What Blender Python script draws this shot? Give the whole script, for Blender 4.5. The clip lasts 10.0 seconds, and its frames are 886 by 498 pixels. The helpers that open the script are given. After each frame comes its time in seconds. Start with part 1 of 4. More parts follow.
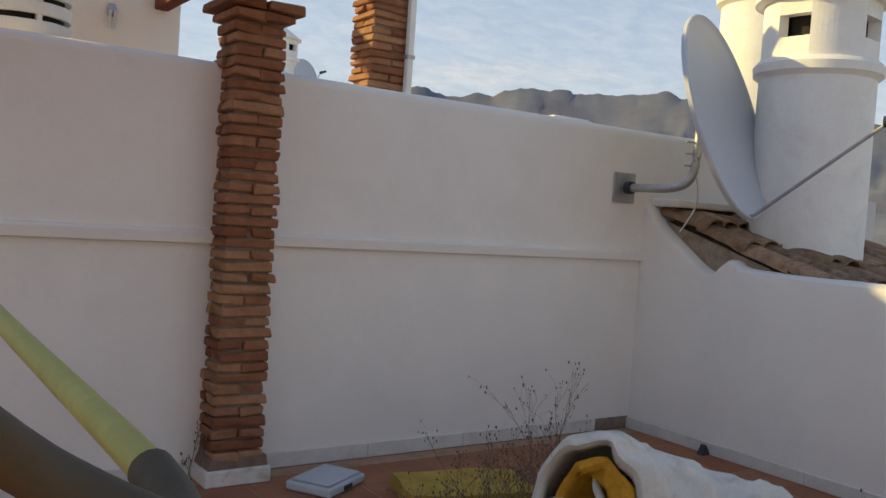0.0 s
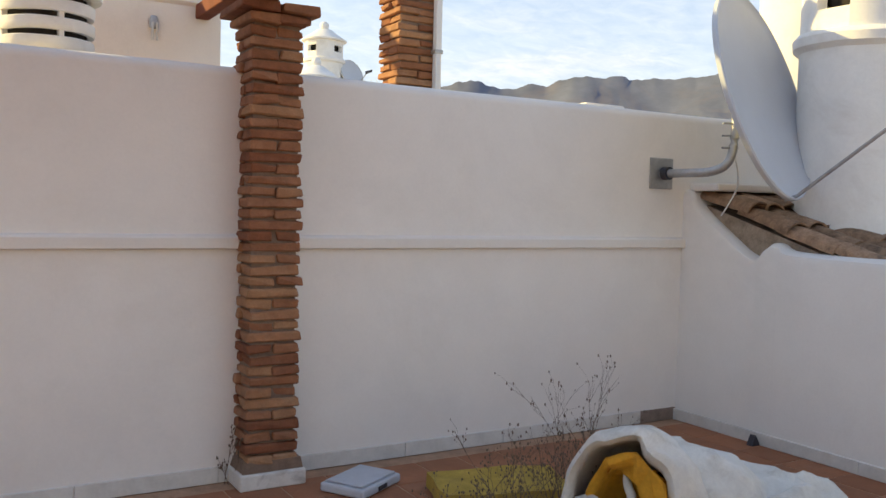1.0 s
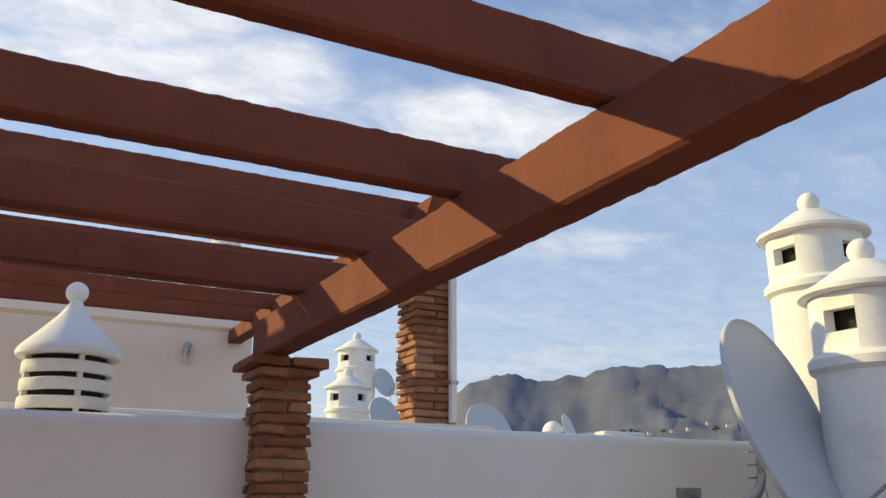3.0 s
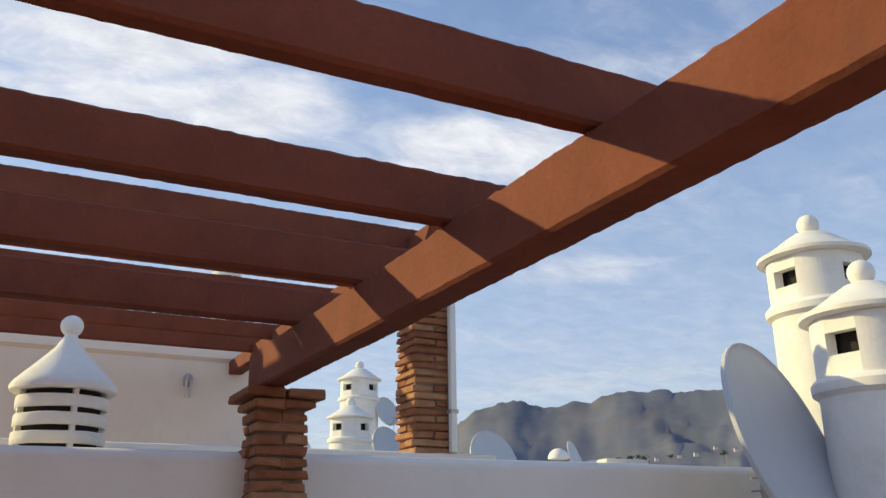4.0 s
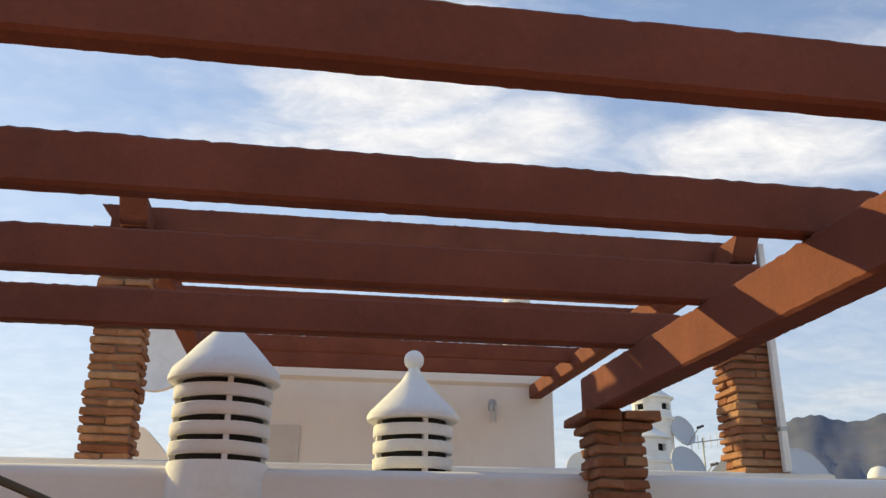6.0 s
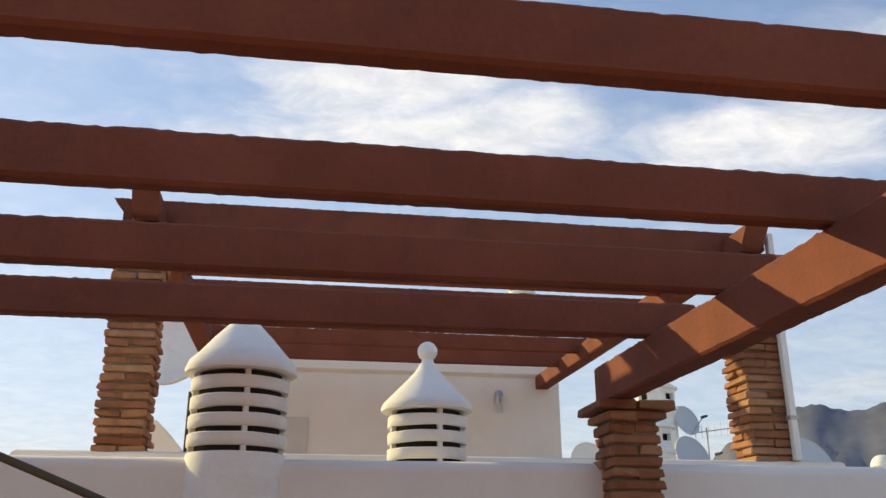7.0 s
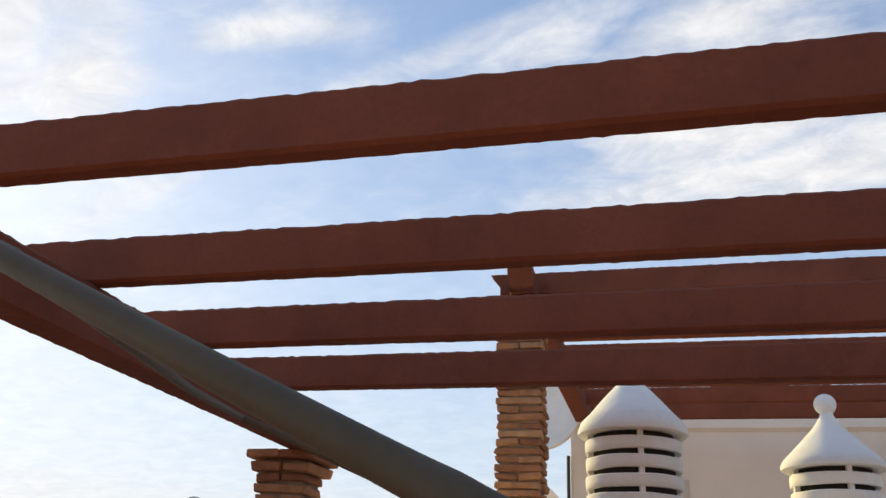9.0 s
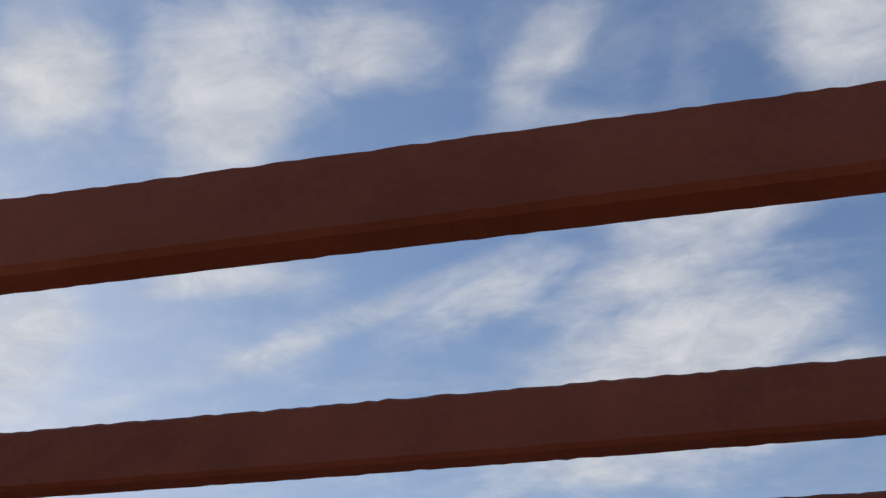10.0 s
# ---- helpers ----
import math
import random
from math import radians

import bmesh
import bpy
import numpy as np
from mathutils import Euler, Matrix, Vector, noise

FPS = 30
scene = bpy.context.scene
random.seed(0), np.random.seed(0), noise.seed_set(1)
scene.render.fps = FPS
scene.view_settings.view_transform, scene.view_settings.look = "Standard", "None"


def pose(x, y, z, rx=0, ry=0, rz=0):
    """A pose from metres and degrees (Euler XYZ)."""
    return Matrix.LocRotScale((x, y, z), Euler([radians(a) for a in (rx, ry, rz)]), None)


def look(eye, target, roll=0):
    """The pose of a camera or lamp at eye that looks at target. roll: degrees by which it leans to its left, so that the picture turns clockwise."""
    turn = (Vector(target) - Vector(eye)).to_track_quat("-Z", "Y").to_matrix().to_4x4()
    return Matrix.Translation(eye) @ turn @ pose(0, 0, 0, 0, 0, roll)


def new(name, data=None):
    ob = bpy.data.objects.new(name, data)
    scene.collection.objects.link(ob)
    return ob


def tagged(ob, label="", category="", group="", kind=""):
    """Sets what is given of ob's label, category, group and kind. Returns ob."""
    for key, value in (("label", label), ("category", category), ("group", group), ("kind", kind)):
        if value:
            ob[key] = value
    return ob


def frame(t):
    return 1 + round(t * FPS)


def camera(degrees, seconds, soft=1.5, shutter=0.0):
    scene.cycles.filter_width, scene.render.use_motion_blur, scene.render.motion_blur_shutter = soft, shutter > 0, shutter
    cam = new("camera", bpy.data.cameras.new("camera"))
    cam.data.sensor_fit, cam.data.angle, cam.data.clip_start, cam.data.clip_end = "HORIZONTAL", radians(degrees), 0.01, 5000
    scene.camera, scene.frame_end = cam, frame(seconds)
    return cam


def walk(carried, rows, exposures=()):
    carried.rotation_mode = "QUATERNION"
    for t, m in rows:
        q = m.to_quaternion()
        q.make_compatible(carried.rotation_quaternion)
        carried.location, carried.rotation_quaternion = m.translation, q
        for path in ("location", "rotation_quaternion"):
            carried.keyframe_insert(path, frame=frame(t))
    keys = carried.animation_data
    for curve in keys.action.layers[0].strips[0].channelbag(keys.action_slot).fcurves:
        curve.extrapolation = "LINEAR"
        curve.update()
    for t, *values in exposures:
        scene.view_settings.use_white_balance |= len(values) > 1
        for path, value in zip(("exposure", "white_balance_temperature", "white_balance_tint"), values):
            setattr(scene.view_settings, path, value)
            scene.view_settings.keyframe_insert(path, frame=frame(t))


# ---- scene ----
cam = camera(54.3, 10.0)
EXPOSURES = [(0, 0.05, 7400, 10), (0.5, 0.45, 7800, 10), (1, 0.6, 7600, 10), (1.5, 0.3, 6950, 10), (2.2, 0.1, 6700, 10), (4.3, -0.03, 6600, 10), (5.5, 0.1, 7050, 10), (8.5, 0.1, 7050, 10), (9.2, 0.03, 7000, 10), (9.6, -0.2, 6850, 10), (10, -0.52, 6500, 10)]
PATH = [
    (0, (0.314, -0.225, 1.296), (1.451, 1.419, 1.218), 4.0),
    (0.5, (0.369, -0.174, 1.267), (1.471, 1.463, 0.944), 3.2),
    (1, (0.476, -0.267, 1.308), (1.496, 1.451, 1.211), 1.5),
    (1.5, (0.582, -0.282, 1.471), (1.537, 1.467, 1.645), 1.6),
    (2, (0.6, -0.338, 1.497), (1.509, 1.397, 1.9), 1.1),
    (2.5, (0.591, -0.342, 1.528), (1.486, 1.374, 2.032), 0.7),
    (3, (0.592, -0.348, 1.545), (1.49, 1.346, 2.114), -0.0),
    (3.2, (0.57, -0.37, 1.556), (1.485, 1.31, 2.137), -0.4),
    (4.3, (0.645, -0.341, 1.552), (1.476, 1.358, 2.203), -0.9),
    (4.5, (0.593, -0.372, 1.543), (1.285, 1.383, 2.207), -0.7),
    (5, (0.526, -0.358, 1.545), (0.861, 1.486, 2.241), 0.8),
    (5.5, (0.44, -0.361, 1.552), (0.726, 1.495, 2.239), 0.6),
    (6.8, (0.291, -0.353, 1.538), (0.628, 1.505, 2.198), -0.5),
    (7, (0.288, -0.369, 1.539), (0.591, 1.495, 2.198), -0.1),
    (7.5, (0.262, -0.382, 1.529), (0.446, 1.494, 2.196), 0.4),
    (8, (0.212, -0.423, 1.516), (0.215, 1.458, 2.195), 0.8),
    (8.5, (0.173, -0.453, 1.508), (-0.048, 1.407, 2.207), 1.4),
    (9, (0.166, -0.478, 1.505), (-0.316, 1.303, 2.28), 2.7),
    (9.3, (0.135, -0.493, 1.531), (-0.39, 1.215, 2.429), 2.7),
    (9.5, (0.132, -0.51, 1.562), (-0.376, 1.13, 2.587), 3.4),
    (9.7, (0.141, -0.563, 1.581), (-0.32, 1.014, 2.721), 2.3),
    (10, (0.15, -0.60, 1.61), (-0.162, 0.906, 2.866), 0.9),
]
walk(cam, [(t, look(eye, target, roll)) for t, eye, target, roll in PATH], EXPOSURES)

# ---- sky, sun ----
SUN_TRAVEL = Vector((1.79, -1.5, -1.0)).normalized()
SUN_ELEV = math.asin(-SUN_TRAVEL.z)
SUN_AZ = math.atan2(-SUN_TRAVEL.x, -SUN_TRAVEL.y)

world = bpy.data.worlds.new("evening_sky")
scene.world = world
world.use_nodes = True


def node(tree, kind, **values):
    n = tree.nodes.new(kind)
    for key, value in values.items():
        if key in n.inputs:
            n.inputs[key].default_value = value
    return n


def ramp(tree, fac, stops):
    n = tree.nodes.new("ShaderNodeValToRGB")
    while len(n.color_ramp.elements) < len(stops):
        n.color_ramp.elements.new(0.5)
    for e, (p, c) in zip(n.color_ramp.elements, stops):
        e.position = p
        e.color = (*c, 1) if len(c) == 3 else c
    tree.links.new(fac, n.inputs["Fac"])
    return n.outputs["Color"]


def mix(tree, fac, a, b, kind="MIX"):
    n = tree.nodes.new("ShaderNodeMix")
    n.data_type, n.blend_type = "RGBA", kind
    for sock, v in ((n.inputs[0], fac), (n.inputs[6], a), (n.inputs[7], b)):
        if hasattr(v, "links"):
            tree.links.new(v, sock)
        elif isinstance(v, (int, float)):
            sock.default_value = v
        else:
            sock.default_value = (*v, 1)
    return n.outputs[2]


def build_sky():
    t = world.node_tree
    t.nodes.clear()
    out = t.nodes.new("ShaderNodeOutputWorld")
    bg = node(t, "ShaderNodeBackground", Strength=SKY)
    sky = t.nodes.new("ShaderNodeTexSky")
    sky.sky_type, sky.sun_disc = "NISHITA", False
    sky.sun_elevation, sky.sun_rotation = SUN_ELEV, SUN_AZ
    sky.air_density, sky.dust_density, sky.ozone_density = 1.0, 0.5, 2.0
    coord = t.nodes.new("ShaderNodeTexCoord")
    sep = t.nodes.new("ShaderNodeSeparateXYZ")
    t.links.new(coord.outputs["Generated"], sep.inputs[0])
    # a flat cloud layer: the direction divided by its height
    up = t.nodes.new("ShaderNodeMath")
    up.operation = "ADD"
    up.inputs[1].default_value = 0.16
    t.links.new(sep.outputs["Z"], up.inputs[0])
    flat = t.nodes.new("ShaderNodeVectorMath")
    flat.operation = "DIVIDE"
    comb = t.nodes.new("ShaderNodeCombineXYZ")
    for i in range(3):
        t.links.new(up.outputs[0], comb.inputs[i])
    t.links.new(coord.outputs["Generated"], flat.inputs[0])
    t.links.new(comb.outputs[0], flat.inputs[1])
    place = t.nodes.new("ShaderNodeMapping")
    place.inputs["Rotation"].default_value = (0, 0, 0.6)
    place.inputs["Scale"].default_value = (1.0, 1.3, 0.0)
    place.inputs["Location"].default_value = (0.35, 0.9, 0.0)
    t.links.new(flat.outputs[0], place.inputs[0])
    streak = t.nodes.new("ShaderNodeMapping")
    streak.inputs["Rotation"].default_value = (0, 0, 0.45)
    streak.inputs["Scale"].default_value = (0.8, 1.9, 0.0)
    t.links.new(flat.outputs[0], streak.inputs[0])
    big = node(t, "ShaderNodeTexNoise", Scale=2.3, Detail=8.0, Roughness=0.55, Distortion=0.25)
    wisp = node(t, "ShaderNodeTexNoise", Scale=4.6, Detail=8.0, Roughness=0.55, Distortion=0.8)
    t.links.new(place.outputs[0], big.inputs["Vector"])
    t.links.new(streak.outputs[0], wisp.inputs["Vector"])

    def calc(kind, a, b):
        n = t.nodes.new("ShaderNodeMath")
        n.operation = kind
        for sock, v in zip(n.inputs, (a, b)):
            if hasattr(v, "links"):
                t.links.new(v, sock)
            else:
                sock.default_value = v
        return n.outputs[0]

    # the larger cloud masses of the layer, each a soft oval: centre, half axes, turn, weight
    banks = None
    for x, y, a, b, turn, weight in CLOUD_BANKS:
        oval = t.nodes.new("ShaderNodeMapping")
        oval.vector_type = "TEXTURE"
        oval.inputs["Location"].default_value = (x, y, 0)
        oval.inputs["Rotation"].default_value = (0, 0, radians(turn))
        oval.inputs["Scale"].default_value = (a, b, 1e6)
        t.links.new(flat.outputs[0], oval.inputs[0])
        far = t.nodes.new("ShaderNodeVectorMath")
        far.operation = "LENGTH"
        t.links.new(oval.outputs[0], far.inputs[0])
        soft_edge = t.nodes.new("ShaderNodeMapRange")
        soft_edge.interpolation_type = "SMOOTHSTEP"
        for key, v in (("From Min", 0.25), ("From Max", 1.6), ("To Min", weight), ("To Max", 0.0)):
            soft_edge.inputs[key].default_value = v
        t.links.new(far.outputs["Value"], soft_edge.inputs["Value"])
        banks = soft_edge.outputs[0] if banks is None else calc("MAXIMUM", banks, soft_edge.outputs[0])
    fleck = node(t, "ShaderNodeTexNoise", Scale=9.0, Detail=10.0, Roughness=0.65, Distortion=0.5)
    t.links.new(place.outputs[0], fleck.inputs["Vector"])
    both = calc("ADD", calc("MULTIPLY", big.outputs["Fac"], 0.75), calc("MULTIPLY", wisp.outputs["Fac"], 0.45))
    both = calc("ADD", both, calc("MULTIPLY", fleck.outputs["Fac"], 0.2))
    both = calc("ADD", both, calc("MULTIPLY", banks, 0.40))
    cover = ramp(t, calc("MULTIPLY", both, 0.7), [(0.47, (0.07, 0.07, 0.07)), (0.55, (0.2, 0.2, 0.2)), (0.64, (0.52, 0.52, 0.52)), (0.73, (0.84, 0.84, 0.84)), (0.85, (0.98, 0.98, 0.98))])
    thin = ramp(t, sep.outputs["Z"], [(0.05, (0.3, 0.3, 0.3)), (0.28, (0.6, 0.6, 0.6)), (0.42, (1, 1, 1))])
    cover = mix(t, 1.0, cover, thin, "MULTIPLY")
    low = ramp(t, sep.outputs["Z"], [(0.0, (0.78, 0.78, 0.78)), (0.13, (0.38, 0.38, 0.38)), (0.35, (0.20, 0.20, 0.20)), (0.60, (0.03, 0.03, 0.03))])
    soft = mix(t, 1.0, cover, low, "SCREEN")
    cloud = ramp(t, sep.outputs["Z"], [(0.0, CLOUD_LOW), (0.35, CLOUD_HIGH), (1.0, CLOUD_HIGH)])
    grey = ramp(t, fleck.outputs["Fac"], [(0.35, (0.80, 0.82, 0.86)), (0.65, (1.06, 1.05, 1.04))])
    cloud = mix(t, 1.0, cloud, grey, "MULTIPLY")
    # soft shoulder for the glare round the sun
    blue = mix(t, 1.0, sky.outputs[0], SKY_TINT, "MULTIPLY")
    blue = mix(t, 1.0, blue, mix(t, 1.0, mix(t, 1.0, blue, SKY_KNEE, "MULTIPLY"), (1, 1, 1), "ADD"), "DIVIDE")
    t.links.new(mix(t, soft, blue, cloud), bg.inputs["Color"])
    t.links.new(bg.outputs[0], out.inputs["Surface"])


# ovals in the plane of the cloud layer, where a direction stands for (x, y) / (z + 0.16)
CLOUD_BANKS = [
    (-0.60, 0.57, 0.10, 0.07, 133, 0.9), (-0.41, 0.64, 0.14, 0.10, 122, 1.0), (-0.23, 0.61, 0.10, 0.06, 10, 0.8),
    (-0.02, 0.66, 0.11, 0.04, 131, 0.6), (0.33, 0.68, 0.11, 0.08, 42, 0.9), (-0.89, 1.0, 0.26, 0.09, 125, 0.9),
    (0.13, 1.25, 0.28, 0.17, 150, 1.0), (0.30, 1.42, 0.26, 0.13, 150, 0.9), (0.82, 1.35, 0.25, 0.15, 150, 0.9),
    (-0.55, 0.96, 0.16, 0.04, 5, 0.5), (-1.04, 1.33, 0.25, 0.06, 154, 0.7), (-0.28, 1.05, 0.42, 0.035, 160, 0.55),
    (0.12, 1, 0.23, 0.12, 139, 0.8), (0.05, 1.5, 0.31, 0.12, 176, 0.8), (-0.11, 1.05, 0.21, 0.06, 154, 0.7), (-0.91, 0.85, 0.23, 0.09, 129, 0.9),
    (1.32, 1.70, 0.24, 0.07, 134, 0.5), (1.80, 2.50, 0.5, 0.14, 127, 0.6),
]
SKY = 0.15
SKY_TINT = (1.08, 1.38, 1.85)
SKY_KNEE = (0.10, 0.092, 0.078)
CLOUD_LOW, CLOUD_HIGH = (5.2, 5.0, 4.75), (6.1, 6.25, 6.55)
build_sky()

sun = new("sun", bpy.data.lights.new("sun", "SUN"))
sun.data.energy, sun.data.angle, sun.data.color = 4.8, radians(0.6), (1.0, 0.82, 0.37)
sun.rotation_euler = SUN_TRAVEL.to_track_quat("-Z", "Y").to_euler()


# ---- materials ----
def material(name, base, rough=0.85, metal=0.0, vary=0.12, scale=6.0, fine=60.0, bump=0.3, depth=0.004, stain=None, random_tint=0.0, island=False, spec=0.3, hue=None):
    """Base colour varied at two scales, fine relief, optional stains and a tint of its own for each object."""
    m = bpy.data.materials.new(name)
    m.use_nodes = True
    t = m.node_tree
    bsdf = t.nodes["Principled BSDF"]
    bsdf.inputs["Roughness"].default_value, bsdf.inputs["Metallic"].default_value = rough, metal
    bsdf.inputs["Specular IOR Level"].default_value = spec
    coord = t.nodes.new("ShaderNodeTexCoord")
    geo = t.nodes.new("ShaderNodeNewGeometry")
    pos = geo.outputs["Position"]
    n1 = node(t, "ShaderNodeTexNoise", Scale=scale, Detail=6.0, Roughness=0.6)
    n2 = node(t, "ShaderNodeTexNoise", Scale=fine, Detail=5.0, Roughness=0.65)
    for n in (n1, n2):
        t.links.new(pos, n.inputs["Vector"])
    dark = tuple(c * (1 - vary) for c in base)
    light = tuple(min(1, c * (1 + vary)) for c in base)
    col = ramp(t, n1.outputs["Fac"], [(0.3, dark), (0.7, light)])
    grain = ramp(t, n2.outputs["Fac"], [(0.3, (1 - vary * 0.6,) * 3), (0.7, (1 + vary * 0.3,) * 3)])
    col = mix(t, 1.0, col, grain, "MULTIPLY")
    if stain:
        colour, amount, size = stain
        n3 = node(t, "ShaderNodeTexNoise", Scale=size, Detail=8.0, Roughness=0.7, Distortion=0.6)
        t.links.new(pos, n3.inputs["Vector"])
        f = ramp(t, n3.outputs["Fac"], [(0.52, (0, 0, 0)), (0.75, (amount,) * 3)])
        col = mix(t, f, col, colour)
    if random_tint or island:
        info = t.nodes.new("ShaderNodeObjectInfo")
        r = geo.outputs["Random Per Island"] if island else info.outputs["Random"]
        a, b = hue or (tuple(1 - random_tint for _ in range(3)), tuple(1 + random_tint for _ in range(3)))
        col = mix(t, 1.0, col, ramp(t, r, [(0.0, a), (0.55, (1, 1, 1)), (1.0, b)]), "MULTIPLY")
    t.links.new(col, bsdf.inputs["Base Color"])
    b1 = node(t, "ShaderNodeBump", Strength=bump, Distance=depth)
    t.links.new(n2.outputs["Fac"], b1.inputs["Height"])
    b2 = node(t, "ShaderNodeBump", Strength=bump * 0.8, Distance=depth * 4)
    t.links.new(n1.outputs["Fac"], b2.inputs["Height"])
    t.links.new(b1.outputs[0], b2.inputs["Normal"])
    t.links.new(b2.outputs[0], bsdf.inputs["Normal"])
    return m


STUCCO = material("white_stucco", (0.81, 0.77, 0.72), 0.9, vary=0.035, scale=2.2, fine=70, bump=0.25, depth=0.002, stain=((0.55, 0.52, 0.47), 0.25, 1.1))
STUCCO_FAR = material("white_stucco_neighbour", (0.81, 0.76, 0.70), 0.9, vary=0.04, scale=1.5, fine=40, bump=0.2, depth=0.003, stain=((0.55, 0.50, 0.44), 0.3, 0.7))
LIMEWASH = material("limewashed_render", (0.84, 0.825, 0.785), 0.85, vary=0.05, scale=5, fine=45, bump=0.35, depth=0.004, stain=((0.52, 0.46, 0.38), 0.35, 2.4))
BASEBOARD = material("pale_marble_trim", (0.66, 0.64, 0.60), 0.6, vary=0.09, scale=9, fine=60, bump=0.1, stain=((0.42, 0.38, 0.33), 0.4, 3.0))
BRICK = material("rustic_brick", (0.32, 0.145, 0.076), 0.92, vary=0.22, scale=14, fine=110, bump=0.6, depth=0.004, stain=((0.38, 0.26, 0.17), 0.3, 7), random_tint=0.3, hue=((0.66, 0.52, 0.5), (1.2, 1.42, 1.45)))
MORTAR = material("mortar", (0.22, 0.15, 0.11), 0.95, vary=0.2, scale=20, fine=120, bump=0.6, depth=0.004)
PLINTH = material("worn_white_plinth", (0.68, 0.65, 0.6), 0.85, vary=0.1, scale=10, fine=70, bump=0.3, stain=((0.16, 0.11, 0.08), 0.8, 5))
PAINTED = material("red_brown_beam_paint", (0.193, 0.066, 0.043), 0.8, vary=0.16, scale=3.5, fine=70, bump=0.55, depth=0.004, stain=((0.115, 0.05, 0.04), 0.5, 4), spec=0.12)
CORNERSTONE = material("brown_stone_trim", (0.25, 0.19, 0.155), 0.8, vary=0.2, scale=14, fine=80, bump=0.3)
TILE = material("terracotta_floor_tile", (0.33, 0.135, 0.068), 0.7, vary=0.16, scale=5, fine=80, bump=0.25, depth=0.002, stain=((0.36, 0.2, 0.13), 0.5, 3.0), random_tint=0.12)
GROUT = material("floor_grout", (0.42, 0.26, 0.17), 0.95, vary=0.2, scale=12, fine=90, bump=0.4)
ROOFTILE = material("weathered_roof_tile", (0.34, 0.21, 0.13), 0.95, vary=0.35, scale=16, fine=90, bump=0.8, depth=0.006, stain=((0.06, 0.045, 0.035), 0.9, 9), random_tint=0.25)
TILEBED = material("tile_bed_mortar", (0.36, 0.28, 0.21), 0.95, vary=0.3, scale=12, fine=70, bump=0.8, depth=0.008, stain=((0.12, 0.09, 0.07), 0.7, 8))
DISH = material("grey_painted_metal", (0.52, 0.545, 0.585), 0.45, vary=0.03, scale=3, fine=50, bump=0.05, spec=0.4)
GALV = material("galvanised_steel", (0.42, 0.42, 0.42), 0.45, 0.7, vary=0.15, scale=18, fine=90, bump=0.2)
DARKMETAL = material("dark_plastic", (0.05, 0.05, 0.06), 0.5, vary=0.1)
# near-black that puts the shade inside the chimneys into a colour
DARKINSIDE = material("dark_chimney_inside", (0.03, 0.026, 0.022), 0.95, vary=0.3)
BRASS = material("brass_fitting", (0.42, 0.32, 0.14), 0.4, 0.8, vary=0.15)
PVC = material("white_plastic_pipe", (0.74, 0.74, 0.74), 0.45, vary=0.04)
TUBE = material("olive_grey_painted_tube", (0.088, 0.076, 0.055), 0.55, 0.0, vary=0.14, scale=9, fine=60, bump=0.15, spec=0.18)
# sunlight on the olive-grey tube is put into this yellow-green colour
SUNLIT_TUBE = material("sunlit_tube_yellow", (0.42, 0.42, 0.13), 0.5, vary=0.12, scale=12)
FOAM = material("yellow_foam", (0.44, 0.30, 0.06), 0.95, vary=0.2, scale=10, fine=90, bump=0.6, depth=0.005, stain=((0.25, 0.16, 0.06), 0.6, 6))
ORANGE = material("orange_yellow_lining", (0.62, 0.30, 0.03), 0.9, vary=0.2, scale=9, fine=60, bump=0.4, stain=((0.22, 0.10, 0.03), 0.6, 5))
CLOTH = material("soiled_white_cover", (0.70, 0.68, 0.62), 0.95, vary=0.1, scale=8, fine=60, bump=0.6, depth=0.006, stain=((0.30, 0.24, 0.17), 0.55, 5))
GREYCLOTH = material("dusty_grey_cloth", (0.48, 0.45, 0.41), 0.95, vary=0.15, scale=9, fine=60, bump=0.6, stain=((0.2, 0.17, 0.14), 0.6, 6))
BLACK = material("black_fabric", (0.012, 0.012, 0.013), 0.95, vary=0.3, scale=12, fine=80, bump=0.4, spec=0.08)
REDPLASTIC = material("faded_red_plastic", (0.20, 0.035, 0.03), 0.6, vary=0.15, scale=8)
MINT = material("pale_green_plastic", (0.55, 0.68, 0.58), 0.4, vary=0.05)
PLASTICGREY = material("pale_grey_plastic", (0.50, 0.53, 0.58), 0.5, vary=0.06, scale=7, fine=50, bump=0.15, stain=((0.3, 0.28, 0.26), 0.3, 5))
TWIG = material("dry_twig", (0.17, 0.12, 0.085), 0.95, vary=0.3, scale=20)
SOIL = material("dark_soil", (0.06, 0.045, 0.033), 0.98, vary=0.3, scale=30, fine=120, bump=0.8)
# blue-grey of the distance haze is mixed into the mountain's base colour
HILL = material("haze_tinted_mountain", (0.165, 0.18, 0.225), 1.0, vary=0.14, scale=0.006, fine=0.03, bump=0.0, stain=((0.25, 0.205, 0.195), 0.6, 0.005), spec=0.0)
LAND = material("distant_land", (0.42, 0.38, 0.33), 1.0, vary=0.3, scale=0.01, fine=0.08, bump=0.0, spec=0.0)
LEAF = material("far_foliage", (0.05, 0.07, 0.03), 0.9, vary=0.3, scale=2)
FARWHITE = material("far_white_houses", (0.62, 0.58, 0.55), 0.9, vary=0.06, scale=0.2)
DOORPAINT = material("cream_painted_door", (0.60, 0.57, 0.53), 0.6, vary=0.05)
LAMPGLASS = material("frosted_lamp_glass", (0.6, 0.6, 0.58), 0.3, vary=0.05)


